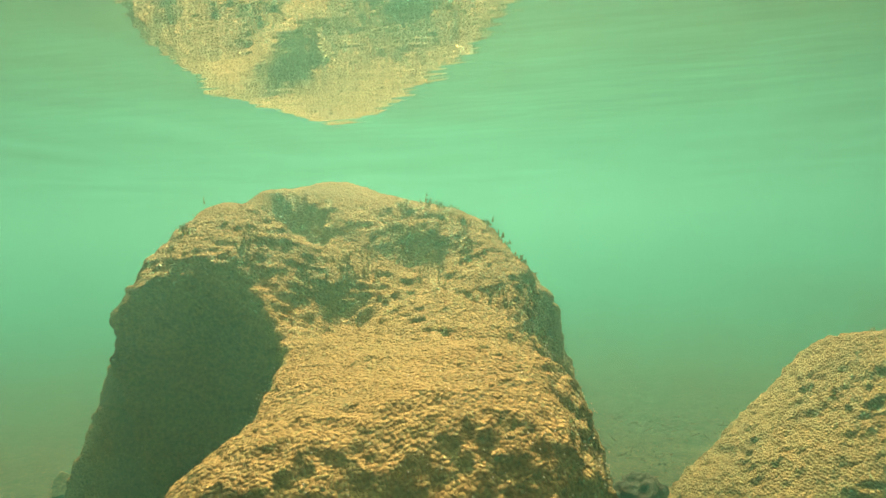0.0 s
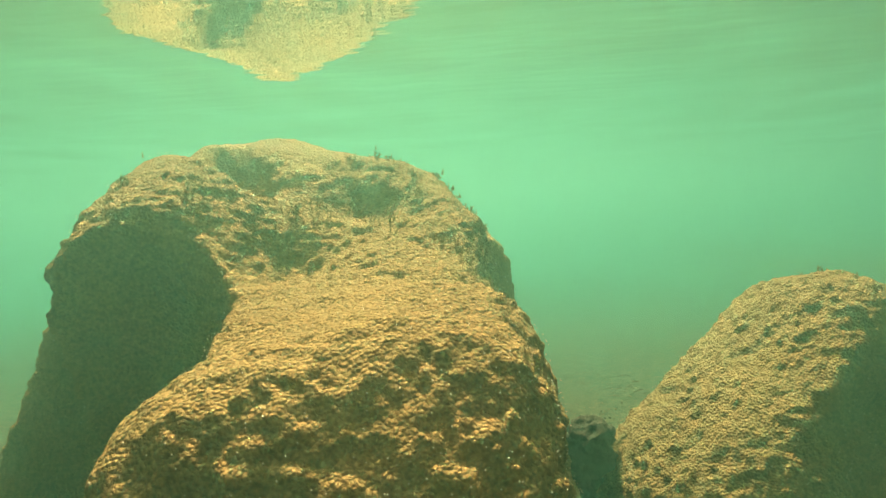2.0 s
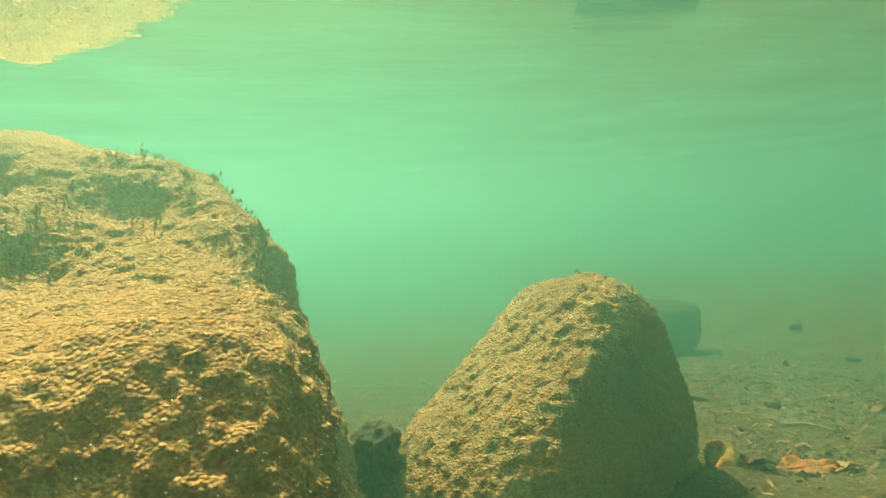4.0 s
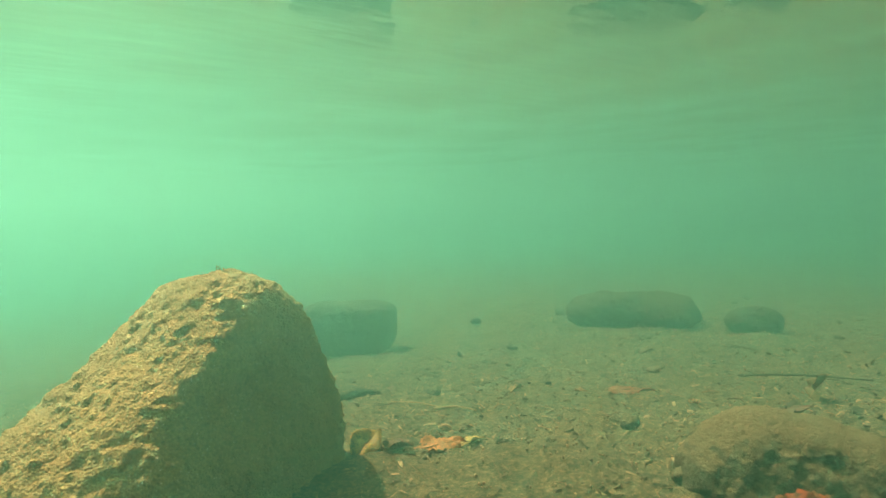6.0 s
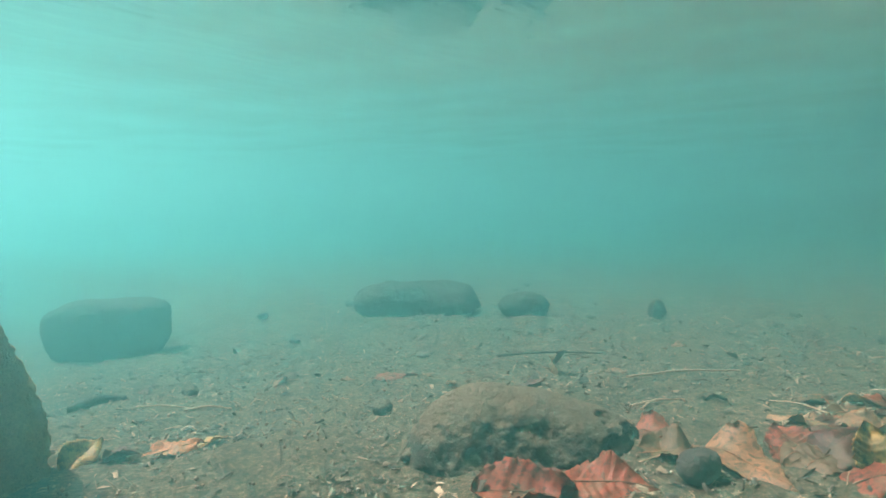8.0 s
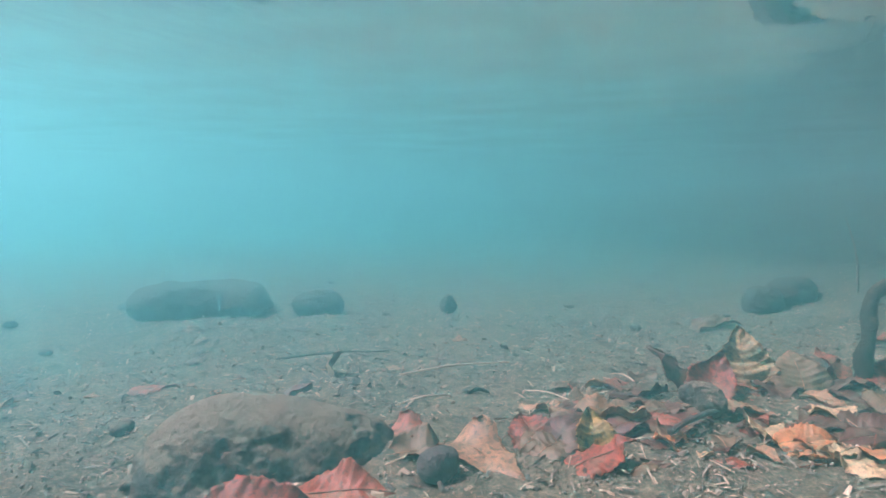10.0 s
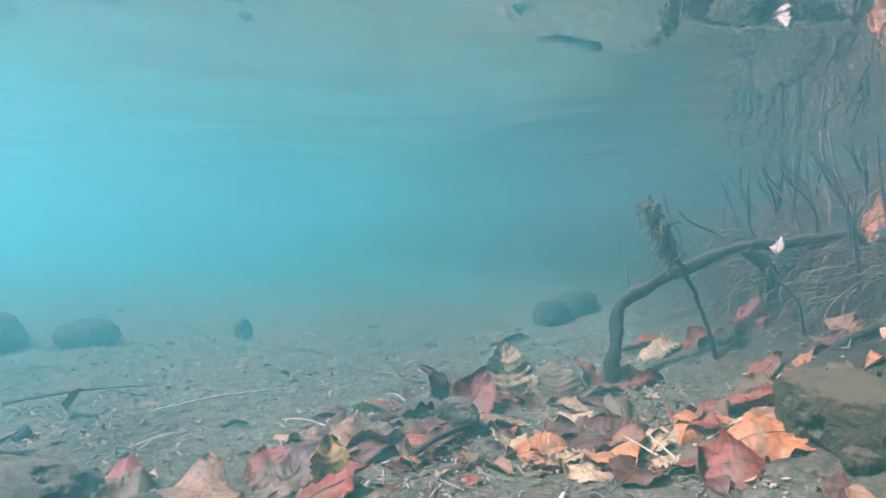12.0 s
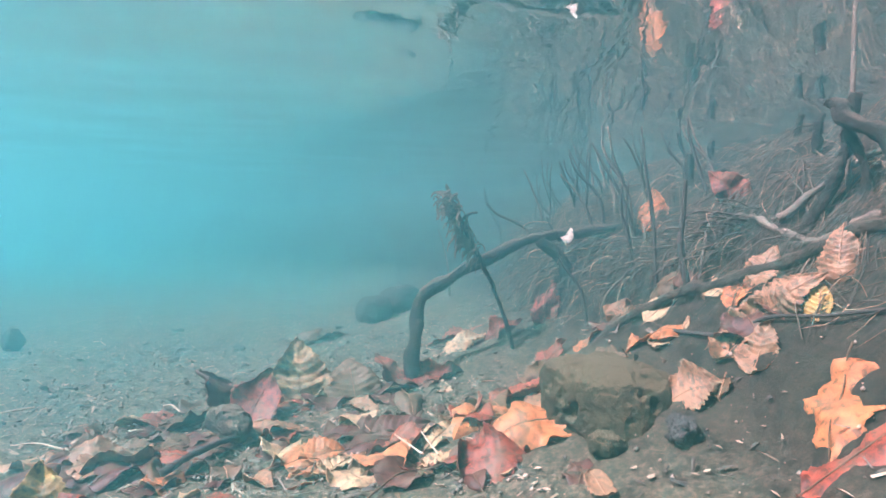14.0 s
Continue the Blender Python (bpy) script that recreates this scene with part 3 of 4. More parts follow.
# ---- branches and shoots ----
def glide(points, steps):
    """A smooth curve through the points."""
    p = np.array(points, float)
    q = np.vstack([2 * p[0] - p[1], p, 2 * p[-1] - p[-2]])
    out = []
    for k in range(len(p) - 1):
        a, b, c, d = q[k:k + 4]
        t = np.linspace(0, 1, steps, endpoint=False)[:, None]
        out.append(0.5 * (2 * b + (c - a) * t + (2 * a - 5 * b + 4 * c - d) * t ** 2 + (3 * b - a - 3 * c + d) * t ** 3))
    return np.vstack(out + [p[-1:]])


def tube_arrays(points, r0, r1, sides=8, steps=8, wobble=0.15, seed=0):
    c = glide(points, steps)
    c = c + r0 * 0.5 * wobble * np.stack([value_noise(c + 7.3 * k, 0.035, seed + 5 + k) for k in range(3)], 1) * 3
    k = len(c)
    tangent = np.gradient(c, axis=0)
    tangent /= np.linalg.norm(tangent, axis=1)[:, None] + 1e-9
    ref = np.array([0.31, 0.52, 0.79])
    side = np.cross(tangent, ref)
    side /= np.linalg.norm(side, axis=1)[:, None] + 1e-9
    other = np.cross(tangent, side)
    rad = np.linspace(r0, r1, k)
    a = np.arange(sides) * 2 * math.pi / sides
    ring = c[:, None] + rad[:, None, None] * (np.cos(a)[None, :, None] * side[:, None] + np.sin(a)[None, :, None] * other[:, None])
    v = ring.reshape(-1, 3)
    if wobble:
        n = (value_noise(v + seed * 3.1, max(r0 * 2.2, 0.004), seed) + 0.6 * value_noise(v + seed * 1.7, max(r0 * 0.9, 0.002), seed + 1))[:, None]
        v = v + (v - np.repeat(c, sides, 0)) * n * wobble
    i, j = [g.ravel() for g in np.meshgrid(np.arange(k - 1), np.arange(sides), indexing="ij")]
    q = np.stack([i * sides + j, i * sides + (j + 1) % sides, (i + 1) * sides + (j + 1) % sides, (i + 1) * sides + j], 1)
    v = np.vstack([v, c[:1], c[-1:]])
    e = len(v) - 1
    j = np.arange(sides)
    cap0 = np.stack([(j + 1) % sides, j, np.full(sides, e - 1), np.full(sides, e - 1)], 1)
    cap1 = np.stack([(k - 1) * sides + j, (k - 1) * sides + (j + 1) % sides, np.full(sides, e), np.full(sides, e)], 1)
    return v, q, np.vstack([cap0, cap1])[:, :3]


def tube_mesh(name, points, r0, r1, material, sides=8, steps=8, wobble=0.15, seed=0):
    v, q, caps = tube_arrays(points, r0, r1, sides, steps, wobble, seed)
    me = bpy.data.meshes.new(name)
    me.from_pydata(v.tolist(), [], q.tolist() + caps.tolist())
    for f in me.polygons:
        f.use_smooth = True
    me.materials.append(material)
    return me


def limb(name, label, points, r0, r1, material, category, group="", twigs=(), sides=10, wobble=0.25, seed=0):
    ob = tagged(new(name, tube_mesh(name, points, r0, r1, material, sides, 10, wobble, seed)), label, category, group)
    for pts, a, b in twigs:
        part("twig", tube_mesh("twig", pts, a, b, material, 6, 6, wobble, seed + 1), ob)
    return ob


def on_bed(x, y, h=0.0):
    return (x, y, float(bed_height(x, y)[0]) + h)


main_branch = limb("branch", "dark sodden branch bent like an elbow, one end stuck in leaves", [(1.895, -0.182, 0.02), (1.92, -0.189, 0.126), (1.945, -0.192, 0.18), (1.96, -0.217, 0.217), (1.97, -0.316, 0.274), (1.975, -0.44, 0.329), (1.972, -0.545, 0.344)],
     0.014, 0.012, BARK, "branch", "", [([(1.97, -0.50, 0.338), (1.93, -0.634, 0.362), (1.88, -0.726, 0.42), (1.84, -0.80, 0.47)], 0.012, 0.006), ([(1.97, -0.46, 0.33), (1.975, -0.51, 0.28), (1.98, -0.55, 0.2)], 0.012, 0.02)], 12, 0.3, 3)
limb("branch", "thin weed-hung twig crossing a bent branch", [(1.915, -0.253, 0.413), (1.92, -0.285, 0.358), (1.925, -0.33, 0.277), (1.93, -0.36, 0.206), (1.94, -0.402, 0.09)], 0.006, 0.0045, BARK, "twig", "", [([(1.92, -0.28, 0.366), (1.91, -0.30, 0.38), (1.91, -0.315, 0.382)], 0.003, 0.002)], 8, 0.5, 5)
limb("branch", "silted driftwood branch lying on the bank", [on_bed(1.711, -0.429, -0.005), on_bed(1.602, -0.536, 0.016), on_bed(1.49, -0.591, 0.016), on_bed(1.38, -0.639, 0.016), on_bed(1.307, -0.658, 0.012), on_bed(1.227, -0.679, 0.01)], 0.0075, 0.009, SILT_BARK, "branch", "", [], 12, 0.45, 7)
limb("branch", "pale crooked branch lying on the bank", [on_bed(1.792, -0.69, 0.0), on_bed(1.59, -0.679, 0.002), on_bed(1.478, -0.665, 0.004), on_bed(1.401, -0.659, 0.004), on_bed(1.305, -0.664, 0.008)], 0.004, 0.006, PALE_BARK, "branch", "", [([on_bed(1.475, -0.666, 0.015), on_bed(1.433, -0.717, 0.02), on_bed(1.395, -0.758, 0.02)], 0.006, 0.004)], 10, 0.6, 9)
limb("twig", "thin wiry twig trailing over the mud", [on_bed(1.63, -0.538, 0.01), on_bed(1.549, -0.534, 0.006), on_bed(1.464, -0.531, 0.006), on_bed(1.385, -0.544, 0.006), on_bed(1.347, -0.565, 0.01), on_bed(1.286, -0.584, 0.012), on_bed(1.223, -0.604, 0.006)], 0.0035, 0.002, TWIG, "twig", "", [], 6, 0.2, 11)
limb("branch", "leaning dark branch rising from the bank", [(1.45, -0.672, 0.31), (1.42, -0.686, 0.39), (1.41, -0.702, 0.433), (1.40, -0.705, 0.515)], 0.008, 0.008, BARK, "branch", "", [], 10, 0.6, 13)
limb("branch", "thick dark broken branch slanting down the bank", [(1.395, -0.676, 0.50), (1.30, -0.68, 0.435), (1.20, -0.679, 0.34)], 0.009, 0.011, BARK, "branch", "", [([(1.38, -0.683, 0.489), (1.365, -0.70, 0.403), (1.35, -0.70, 0.32)], 0.006, 0.006)], 10, 0.6, 15)
limb("reed", "pale upright stem standing in the shallows", [(1.41, -0.715, 0.36), (1.42, -0.722, 0.46), (1.42, -0.726, 0.56), (1.42, -0.73, 0.66)], 0.0035, 0.003, PALE_BARK, "stem", "", [], 7, 0.2, 17)
for a, b, r in (((1.74, -0.885), (1.74, -0.885, 0.56), 0.007), ((1.73, -0.915), (1.73, -0.92, 0.562), 0.006), ((1.86, -0.742), (1.85, -0.733, 0.545), 0.010), ((1.60, -0.82), (1.59, -0.81, 0.555), 0.008), ((1.98, -0.86), (1.98, -0.85, 0.562), 0.008)):
    p = on_bed(*a, -0.02)
    q = Vector((b[0], b[1], min(b[2], p[2] + 0.07)))
    limb("stub", "short dark broken stump of a shoot on the bank", [p, (Vector(p) * 0.5 + q * 0.5 + Vector((0.004, 0.004, 0))).to_tuple(), q.to_tuple()], r, r * 0.8, BARK, "stump", "stumps on the bank", [], 9, 0.3, 19)

SHOOTS = [((1.862, -0.622), (1.862, -0.555, 0.554)), ((1.681, -0.588), (1.681, -0.559, 0.52)), ((1.854, -0.63), (1.854, -0.533, 0.518)), ((1.997, -0.612), (1.997, -0.531, 0.517)),
          ((2.025, -0.596), (2.025, -0.52, 0.473)), ((2.08, -0.548), (2.08, -0.504, 0.381)), ((1.946, -0.786), (1.946, -0.752, 0.558)), ((1.545, -0.579), (1.545, -0.567, 0.419)),
          ((2.781, -0.354), (2.781, -0.31, 0.356)), ((2.924, -0.566), (2.924, -0.492, 0.513)), ((2.256, -0.538), (2.256, -0.392, 0.419)), ((1.941, -0.684), (1.941, -0.631, 0.543)),
          ((2.001, -0.639), (2.001, -0.629, 0.488)), ((1.83, -0.52), (1.83, -0.456, 0.317))]
rng = np.random.default_rng(5)
for k in range(34):
    x = rng.uniform(1.72, 2.7)
    y = -rng.uniform(-0.02, 0.22) - float(np.interp(x, LIP_X, LIP_AT))
    z = on_bed(x, y)[2]
    SHOOTS.append(((x, y), (x + rng.normal(0, 0.03), y + rng.uniform(-0.01, 0.07), min(z + rng.uniform(0.07, 0.22), WATER - 0.02))))
for k, (a, b) in enumerate(SHOOTS):
    p, q = Vector(on_bed(*a, -0.015)), Vector(b)
    mid = p.lerp(q, 0.45) + Vector((rng.normal(0, 0.006), -0.25 * (q.y - p.y) + rng.normal(0, 0.005), 0))
    top = p.lerp(q, 0.78) + Vector((rng.normal(0, 0.004), rng.normal(0, 0.004), 0))
    side = top + Vector((rng.normal(0, 0.01), rng.normal(0.012, 0.012), 0.05))
    r = rng.uniform(0.0026, 0.0040) * (1.25 if k < 14 else 1.0)
    limb("shoot", "thin dark upright shoot growing on the bank", [p.to_tuple(), mid.to_tuple(), top.to_tuple(), q.to_tuple()], r * 1.2, r * 0.55, TWIG if k % 4 else PALE_BARK, "shoot", "shoots on the bank",
         [([mid.to_tuple(), (mid.lerp(side, 0.5) + Vector((0, 0.006, 0))).to_tuple(), side.to_tuple()], r * 0.7, r * 0.4)] if k % 3 == 0 else (), 6, 0.12, 30 + k)


def weed():
    """Ragged weed hung over the twig's tip."""
    rng = np.random.default_rng(8)
    vs, fs = [], []
    for k in range(190):
        t = rng.uniform(0, 1) ** 1.4
        a = np.array((1.915, -0.253, 0.413)) * (1 - t) + np.array((1.924, -0.32, 0.29)) * t + rng.normal(0, 0.007, 3)
        d = np.array((rng.normal(0, 0.007), rng.normal(0.004, 0.009), rng.normal(-0.006, 0.009)))
        v, q, c = tube_arrays([a, a + d, a + d * 1.3 + (0, 0, -0.010)], 0.0026, 0.0010, 5, 3, 0.7, k)
        o = sum(len(x) for x in vs)
        vs.append(v)
        fs += (q + o).tolist() + (c + o).tolist()
    me = bpy.data.meshes.new("weed")
    me.from_pydata(np.vstack(vs).tolist(), [], fs)
    me.materials.append(SILT_WEED)
    return tagged(new("weed", me), "ragged silt-coated weed clinging to a twig", "weed", kind="stuff")


weed()


def fibres(name, label, count, region, length, radius, material, seed, droop=0.3, lift=0.0):
    """Fine curved roots and stalks, too many to count, on one stretch of the bank."""
    rng = np.random.default_rng(seed)
    (x0, x1), (q0, q1) = region
    x = rng.uniform(x0, x1, count)
    y = -rng.uniform(q0, q1, count) - np.interp(x, LIP_X, LIP_AT)
    yaw, sway = rng.uniform(0, 2 * math.pi, count), rng.normal(0, 0.55, count)
    long, up = rng.uniform(0.4, 1.3, count) * length, rng.uniform(-0.1, 0.55, count) + lift
    k = 5
    t = np.linspace(0, 1, k)
    a = yaw[:, None] + sway[:, None] * t[None]
    px = x[:, None] + np.cumsum(np.cos(a), 1) * long[:, None] / k
    py = y[:, None] + np.cumsum(np.sin(a), 1) * long[:, None] / k
    ground = bed_height(px.ravel(), py.ravel()).reshape(px.shape)
    pz = ground + 0.002 + long[:, None] * (up[:, None] * t[None] - droop * up[:, None] * t[None] ** 2 * 2)
    pz = np.minimum(np.maximum(pz, ground - 0.002), WATER - 0.01)
    c = np.stack([px, py, pz], 2)
    rad = radius * rng.uniform(0.5, 1.4, count)[:, None] * (1 - 0.6 * t[None])
    ang = np.arange(3) * 2 * math.pi / 3
    across = np.stack([-np.sin(a), np.cos(a), np.zeros_like(a)], 2)
    v = c[:, :, None] + rad[:, :, None, None] * (np.cos(ang)[None, None, :, None] * across[:, :, None] + np.sin(ang)[None, None, :, None] * np.array([0, 0, 1.0]))
    i, j = [g.ravel() for g in np.meshgrid(np.arange(k - 1), np.arange(3), indexing="ij")]
    q = np.stack([i * 3 + j, i * 3 + (j + 1) % 3, (i + 1) * 3 + (j + 1) % 3, (i + 1) * 3 + j], 1)
    q = (q[None] + np.arange(count)[:, None, None] * k * 3).reshape(-1, 4)
    return tagged(new(name, mesh_of(name, v.reshape(-1, 3), q, material)), label, "roots", kind="stuff")


def hanging_roots(count, seed):
    """Roots that bend out over the steep lip and hang down before the hollow under it."""
    rng = np.random.default_rng(seed)
    x = rng.uniform(1.55, 2.9, count)
    d, k = rng.uniform(0.005, 0.06, count), 7
    y = -np.interp(x, LIP_X, LIP_AT) - d
    z = bed_height(x, y) - rng.uniform(-0.004, 0.03, count)
    t = np.linspace(0, 1, k)[None]
    out, down, along = rng.uniform(0.03, 0.09, count)[:, None], rng.uniform(0.0, 0.17, count)[:, None] ** 1.3, rng.normal(0, 0.05, count)[:, None]
    curl = rng.normal(0, 0.012, count)[:, None] * np.sin(t * 5)
    c = np.stack([x[:, None] + along * t + curl, y[:, None] + out * np.sin(t * 1.7) + curl * 0.5, z[:, None] + 0.012 * np.sin(t * 3) - down * t ** 1.6], 2)
    rad = rng.choice([0.0007, 0.001, 0.0016, 0.0026], count, p=[0.4, 0.35, 0.18, 0.07])[:, None] * (1.1 - 0.6 * t)
    ang = np.arange(4) * math.pi / 2
    v = c[:, :, None] + rad[:, :, None, None] * np.stack([np.cos(ang), np.sin(ang) * 0.6, np.sin(ang) * 0.8], 1)[None, None]
    i, j = [g.ravel() for g in np.meshgrid(np.arange(k - 1), np.arange(4), indexing="ij")]
    q = np.stack([i * 4 + j, i * 4 + (j + 1) % 4, (i + 1) * 4 + (j + 1) % 4, (i + 1) * 4 + j], 1)
    q = (q[None] + np.arange(count)[:, None, None] * k * 4).reshape(-1, 4)
    return tagged(new("root_mat", mesh_of("root_mat", v.reshape(-1, 3), q, FIBRE)), "dark roots hanging over the lip of the bank", "roots", kind="stuff")


fibres("root_mat", "tangled brown roots and dead stalks matting the bank", 15000, ((1.1, 3.0), (-0.05, 0.40)), 0.075, 0.0007, FIBRE, 61)
fibres("root_mat", "looping thicker roots on the bank", 200, ((1.3, 2.6), (-0.03, 0.3)), 0.15, 0.0016, FIBRE, 62, 0.45, 0.1)
hanging_roots(1500, 63)


# ---- fallen leaves ----
def leaf_mesh(name, long, wide, material, teeth=11, pleat=0.002, bend=0.5, fold=0.2, twist=0.2, seed=0, lobes=0.0):
    """A leaf blade: toothed oval sheet with chevron pleats, bent along and across. Its base is at the origin, its tip towards x."""
    nu, nv = (40, 13) if seed < 200 else (26, 9)
    u, v = np.meshgrid(np.linspace(0, 1, nu), np.linspace(-1, 1, nv), indexing="ij")
    half = wide * 0.5 * np.sin(math.pi * np.clip(u, 0, 1) ** 0.75) ** 0.85 * (1.08 - 0.25 * u ** 3)
    saw = 1 - 0.16 * ((u * teeth) % 1.0) - lobes * (0.5 + 0.5 * np.cos(u * 2 * math.pi * 3.5)) * (np.abs(v) > 0.5)
    rng = np.random.default_rng(seed)
    w = half * np.where(np.abs(v) > 0.95, saw, 1 - (1 - saw) * np.abs(v) ** 6)
    w = w * (1 + 0.08 * value_noise(np.stack([u.ravel() * 3, np.sign(v.ravel()) * 5, np.full(u.size, seed * 1.7)], 1), 0.6, seed).reshape(u.shape))
    x, y = long * u, v * w
    z = pleat * np.sin(2 * math.pi * (u * teeth - np.abs(v) * 1.6)) * np.minimum(1, np.abs(v) * 4) * np.sin(math.pi * u) + fold * np.abs(y)
    crumple = value_noise(np.stack([x.ravel(), y.ravel(), np.full(u.size, seed * 0.37)], 1), long * 0.3, seed + 1).reshape(u.shape)
    ruck = value_noise(np.stack([x.ravel(), y.ravel(), np.full(u.size, seed * 0.71)], 1), long * 0.13, seed + 2).reshape(u.shape)
    z = z + long * ((0.15 if seed < 200 else 0.11) * crumple + 0.045 * ruck) * (0.3 + np.abs(v))
    z = z + 0.22 * long * bend * np.abs(v) ** 2.5 * np.sign(rng.normal()) * (0.4 + 0.6 * u) * rng.uniform(0.2, 0.8)
    a = twist * (u - 0.5)
    y, z = y * np.cos(a) - z * np.sin(a), y * np.sin(a) + z * np.cos(a)
    ang = bend * (u - 0.3)
    px = np.cumsum(np.cos(ang), 0) * long / nu - z * np.sin(ang)
    pz = -np.cumsum(np.sin(ang), 0) * long / nu + z * np.cos(ang)
    top = np.stack([px, y, pz], 2).reshape(-1, 3)
    low = top - np.array([0, 0, 0.0007])
    i, j = [g.ravel() for g in np.meshgrid(np.arange(nu - 1), np.arange(nv - 1), indexing="ij")]
    q = np.stack([i * nv + j, (i + 1) * nv + j, (i + 1) * nv + j + 1, i * nv + j + 1], 1)
    k = nu * nv
    s = np.arange(nu - 1)
    rim = np.vstack([np.stack([s * nv, s * nv + k, (s + 1) * nv + k, (s + 1) * nv], 1), np.stack([s * nv + nv - 1, (s + 1) * nv + nv - 1, (s + 1) * nv + nv - 1 + k, s * nv + nv - 1 + k], 1)])
    me = mesh_of(name, np.vstack([top, low]), np.vstack([q, q[:, ::-1] + k, rim]), material)
    mid = np.stack([px[:, nv // 2], y[:, nv // 2], pz[:, nv // 2] + 0.0006], 1)
    return me, mid


LEAF_LABEL = {
    "maroon": "dark maroon fallen leaf on the lake bed", "red": "wet red-brown fallen leaf on the lake bed", "orange": "bright orange-brown fallen leaf on the lake bed", "tan": "pinkish tan fallen leaf on the lake bed",
    "white": "bleached cream white scrap of leaf",
    "pale": "bleached pale fallen leaf on the lake bed", "yellow": "yellow fallen leaf on the lake bed", "brown": "decayed brown fallen leaf on the lake bed"}


def leaf(x, y, long, wide, yaw, pitch, roll, tint, seed, pleat=0.0015, bend=0.5, fold=0.15, lobes=0.0, lift=0.0, word=""):
    """A fallen leaf whose middle lies at (x, y); pitch lifts its tip, roll its left edge. It is let down until it touches the bed."""
    me, mid = leaf_mesh("fallen_leaf", long, wide, LEAF[tint], 9 + seed % 5, pleat, bend, fold, 0.3 * math.sin(seed), seed, lobes)
    e = 0.03
    hx, hy = bed_height([x + e, x - e], [y, y]), bed_height([x, x], [y + e, y - e])
    up = Vector((-(hx[0] - hx[1]) / (2 * e), -(hy[0] - hy[1]) / (2 * e), 1)).normalized()
    m = Vector((0, 0, 1)).rotation_difference(up).to_matrix().to_4x4() @ pose(0, 0, 0, roll, -pitch, yaw)
    v = np.empty(len(me.vertices) * 3, np.float32)
    me.vertices.foreach_get("co", v)
    w = v.reshape(-1, 3) @ np.array(m.to_3x3()).T
    off = np.array((x, y)) - (w[:, :2].min(0) + w[:, :2].max(0)) / 2
    h = bed_height(w[::5, 0] + off[0], w[::5, 1] + off[1])
    z = float(np.percentile(h - w[::5, 2], 82)) + lift
    ob = new("fallen_leaf", me)
    ob.matrix_world = Matrix.Translation((off[0], off[1], z)) @ m
    stalk_pts = [mid[0] + (mid[0] - mid[3]) * 2.5, mid[0], mid[len(mid) // 3], mid[len(mid) * 2 // 3], mid[-2]]
    part("stalk", tube_mesh("stalk", stalk_pts, 0.0011, 0.0005, LEAF["brown" if tint in ("maroon", "red", "orange") else "tan"], 5, 3, 0.1, seed), ob)
    return tagged(ob, (word + " " if word else "") + LEAF_LABEL[tint], "leaf", "fallen leaves")


leaf(1.842, 0.028, 0.165, 0.125, 8, 74, 0, "pale", 1, 0.0045, 0.5, 0.0, word="upright pleated")
leaf(1.79, 0.16, 0.14, 0.11, 60, 52, 25, "maroon", 2, 0.001, 0.4, 0.2, 0.25)
leaf(1.745, 0.09, 0.13, 0.09, -35, 52, 20, "red", 3, 0.001, 0.3, 0.25)
leaf(1.669, 0.042, 0.13, 0.07, -85, 4, 10, "tan", 4, 0.002, 0.4)
leaf(1.864, -0.07, 0.12, 0.11, 10, 58, 0, "brown", 5, 0.003, 0.6, 0.1)
leaf(1.934, -0.141, 0.10, 0.06, 40, 55, 0, "red", 6, 0.001, 0.4, 0.2)
leaf(1.88, -0.227, 0.15, 0.075, -72, 8, 12, "red", 7, 0.0015, 0.6)
leaf(1.847, -0.16, 0.12, 0.07, -60, 3, -5, "maroon", 47, 0.0015, 0.5)
leaf(1.601, -0.135, 0.15, 0.08, -88, 6, 38, "maroon", 8, 0.004, 0.5, 0.1, word="pleated")
leaf(1.533, -0.039, 0.11, 0.06, -70, 5, 18, "orange", 9, 0.002, 0.5)
leaf(1.425, -0.332, 0.165, 0.085, -98, 4, 20, "orange", 10, 0.0015, 0.45, lift=0.004)
leaf(1.377, -0.265, 0.12, 0.08, -100, 5, 25, "red", 11, 0.001, 1.5, word="curled")
leaf(1.562, -0.266, 0.13, 0.08, 150, 14, -15, "orange", 12, 0.002, 0.7)
leaf(1.623, -0.35, 0.15, 0.07, -112, 12, 10, "red", 13, 0.001, 0.6)
leaf(1.744, -0.426, 0.085, 0.055, -95, 18, 25, "red", 14, 0.004, 0.3)
for k, (x, y) in enumerate(((1.441, -0.204), (1.506, -0.085), (1.539, -0.206), (1.579, 0.017), (1.666, -0.088), (1.456, -0.08))):
    leaf(x, y, 0.11, 0.06, -80 + 25 * k, 2, 6, "pale", 15 + k, 0.002, 0.4)
leaf(1.185, -0.525, 0.12, 0.08, 120, 1, 1, "orange", 21, 0.0006, 0.1, 0.03, lift=-0.006)
leaf(1.125, -0.495, 0.11, 0.075, 80, 1, 1, "red", 22, 0.0006, 0.1, 0.03, lift=-0.006)
leaf(1.342, -0.488, 0.085, 0.06, -110, 5, 10, "tan", 23, 0.002, 1.2, word="curled")
leaf(1.345, -0.581, 0.11, 0.06, -130, 15, 35, "tan", 24, 0.004, 0.4, word="pleated")
leaf(1.365, -0.558, 0.12, 0.055, -95, 5, 20, "tan", 25, 0.004, 0.4, word="pleated")
leaf(1.302, -0.599, 0.06, 0.03, -60, 15, 20, "yellow", 26, 0.002, 0.4)
leaf(1.321, -0.542, 0.075, 0.05, -70, 15, 20, "tan", 27, 0.002, 0.5)
leaf(1.432, -0.621, 0.08, 0.05, -80, 15, 20, "tan", 28, 0.002, 0.5)
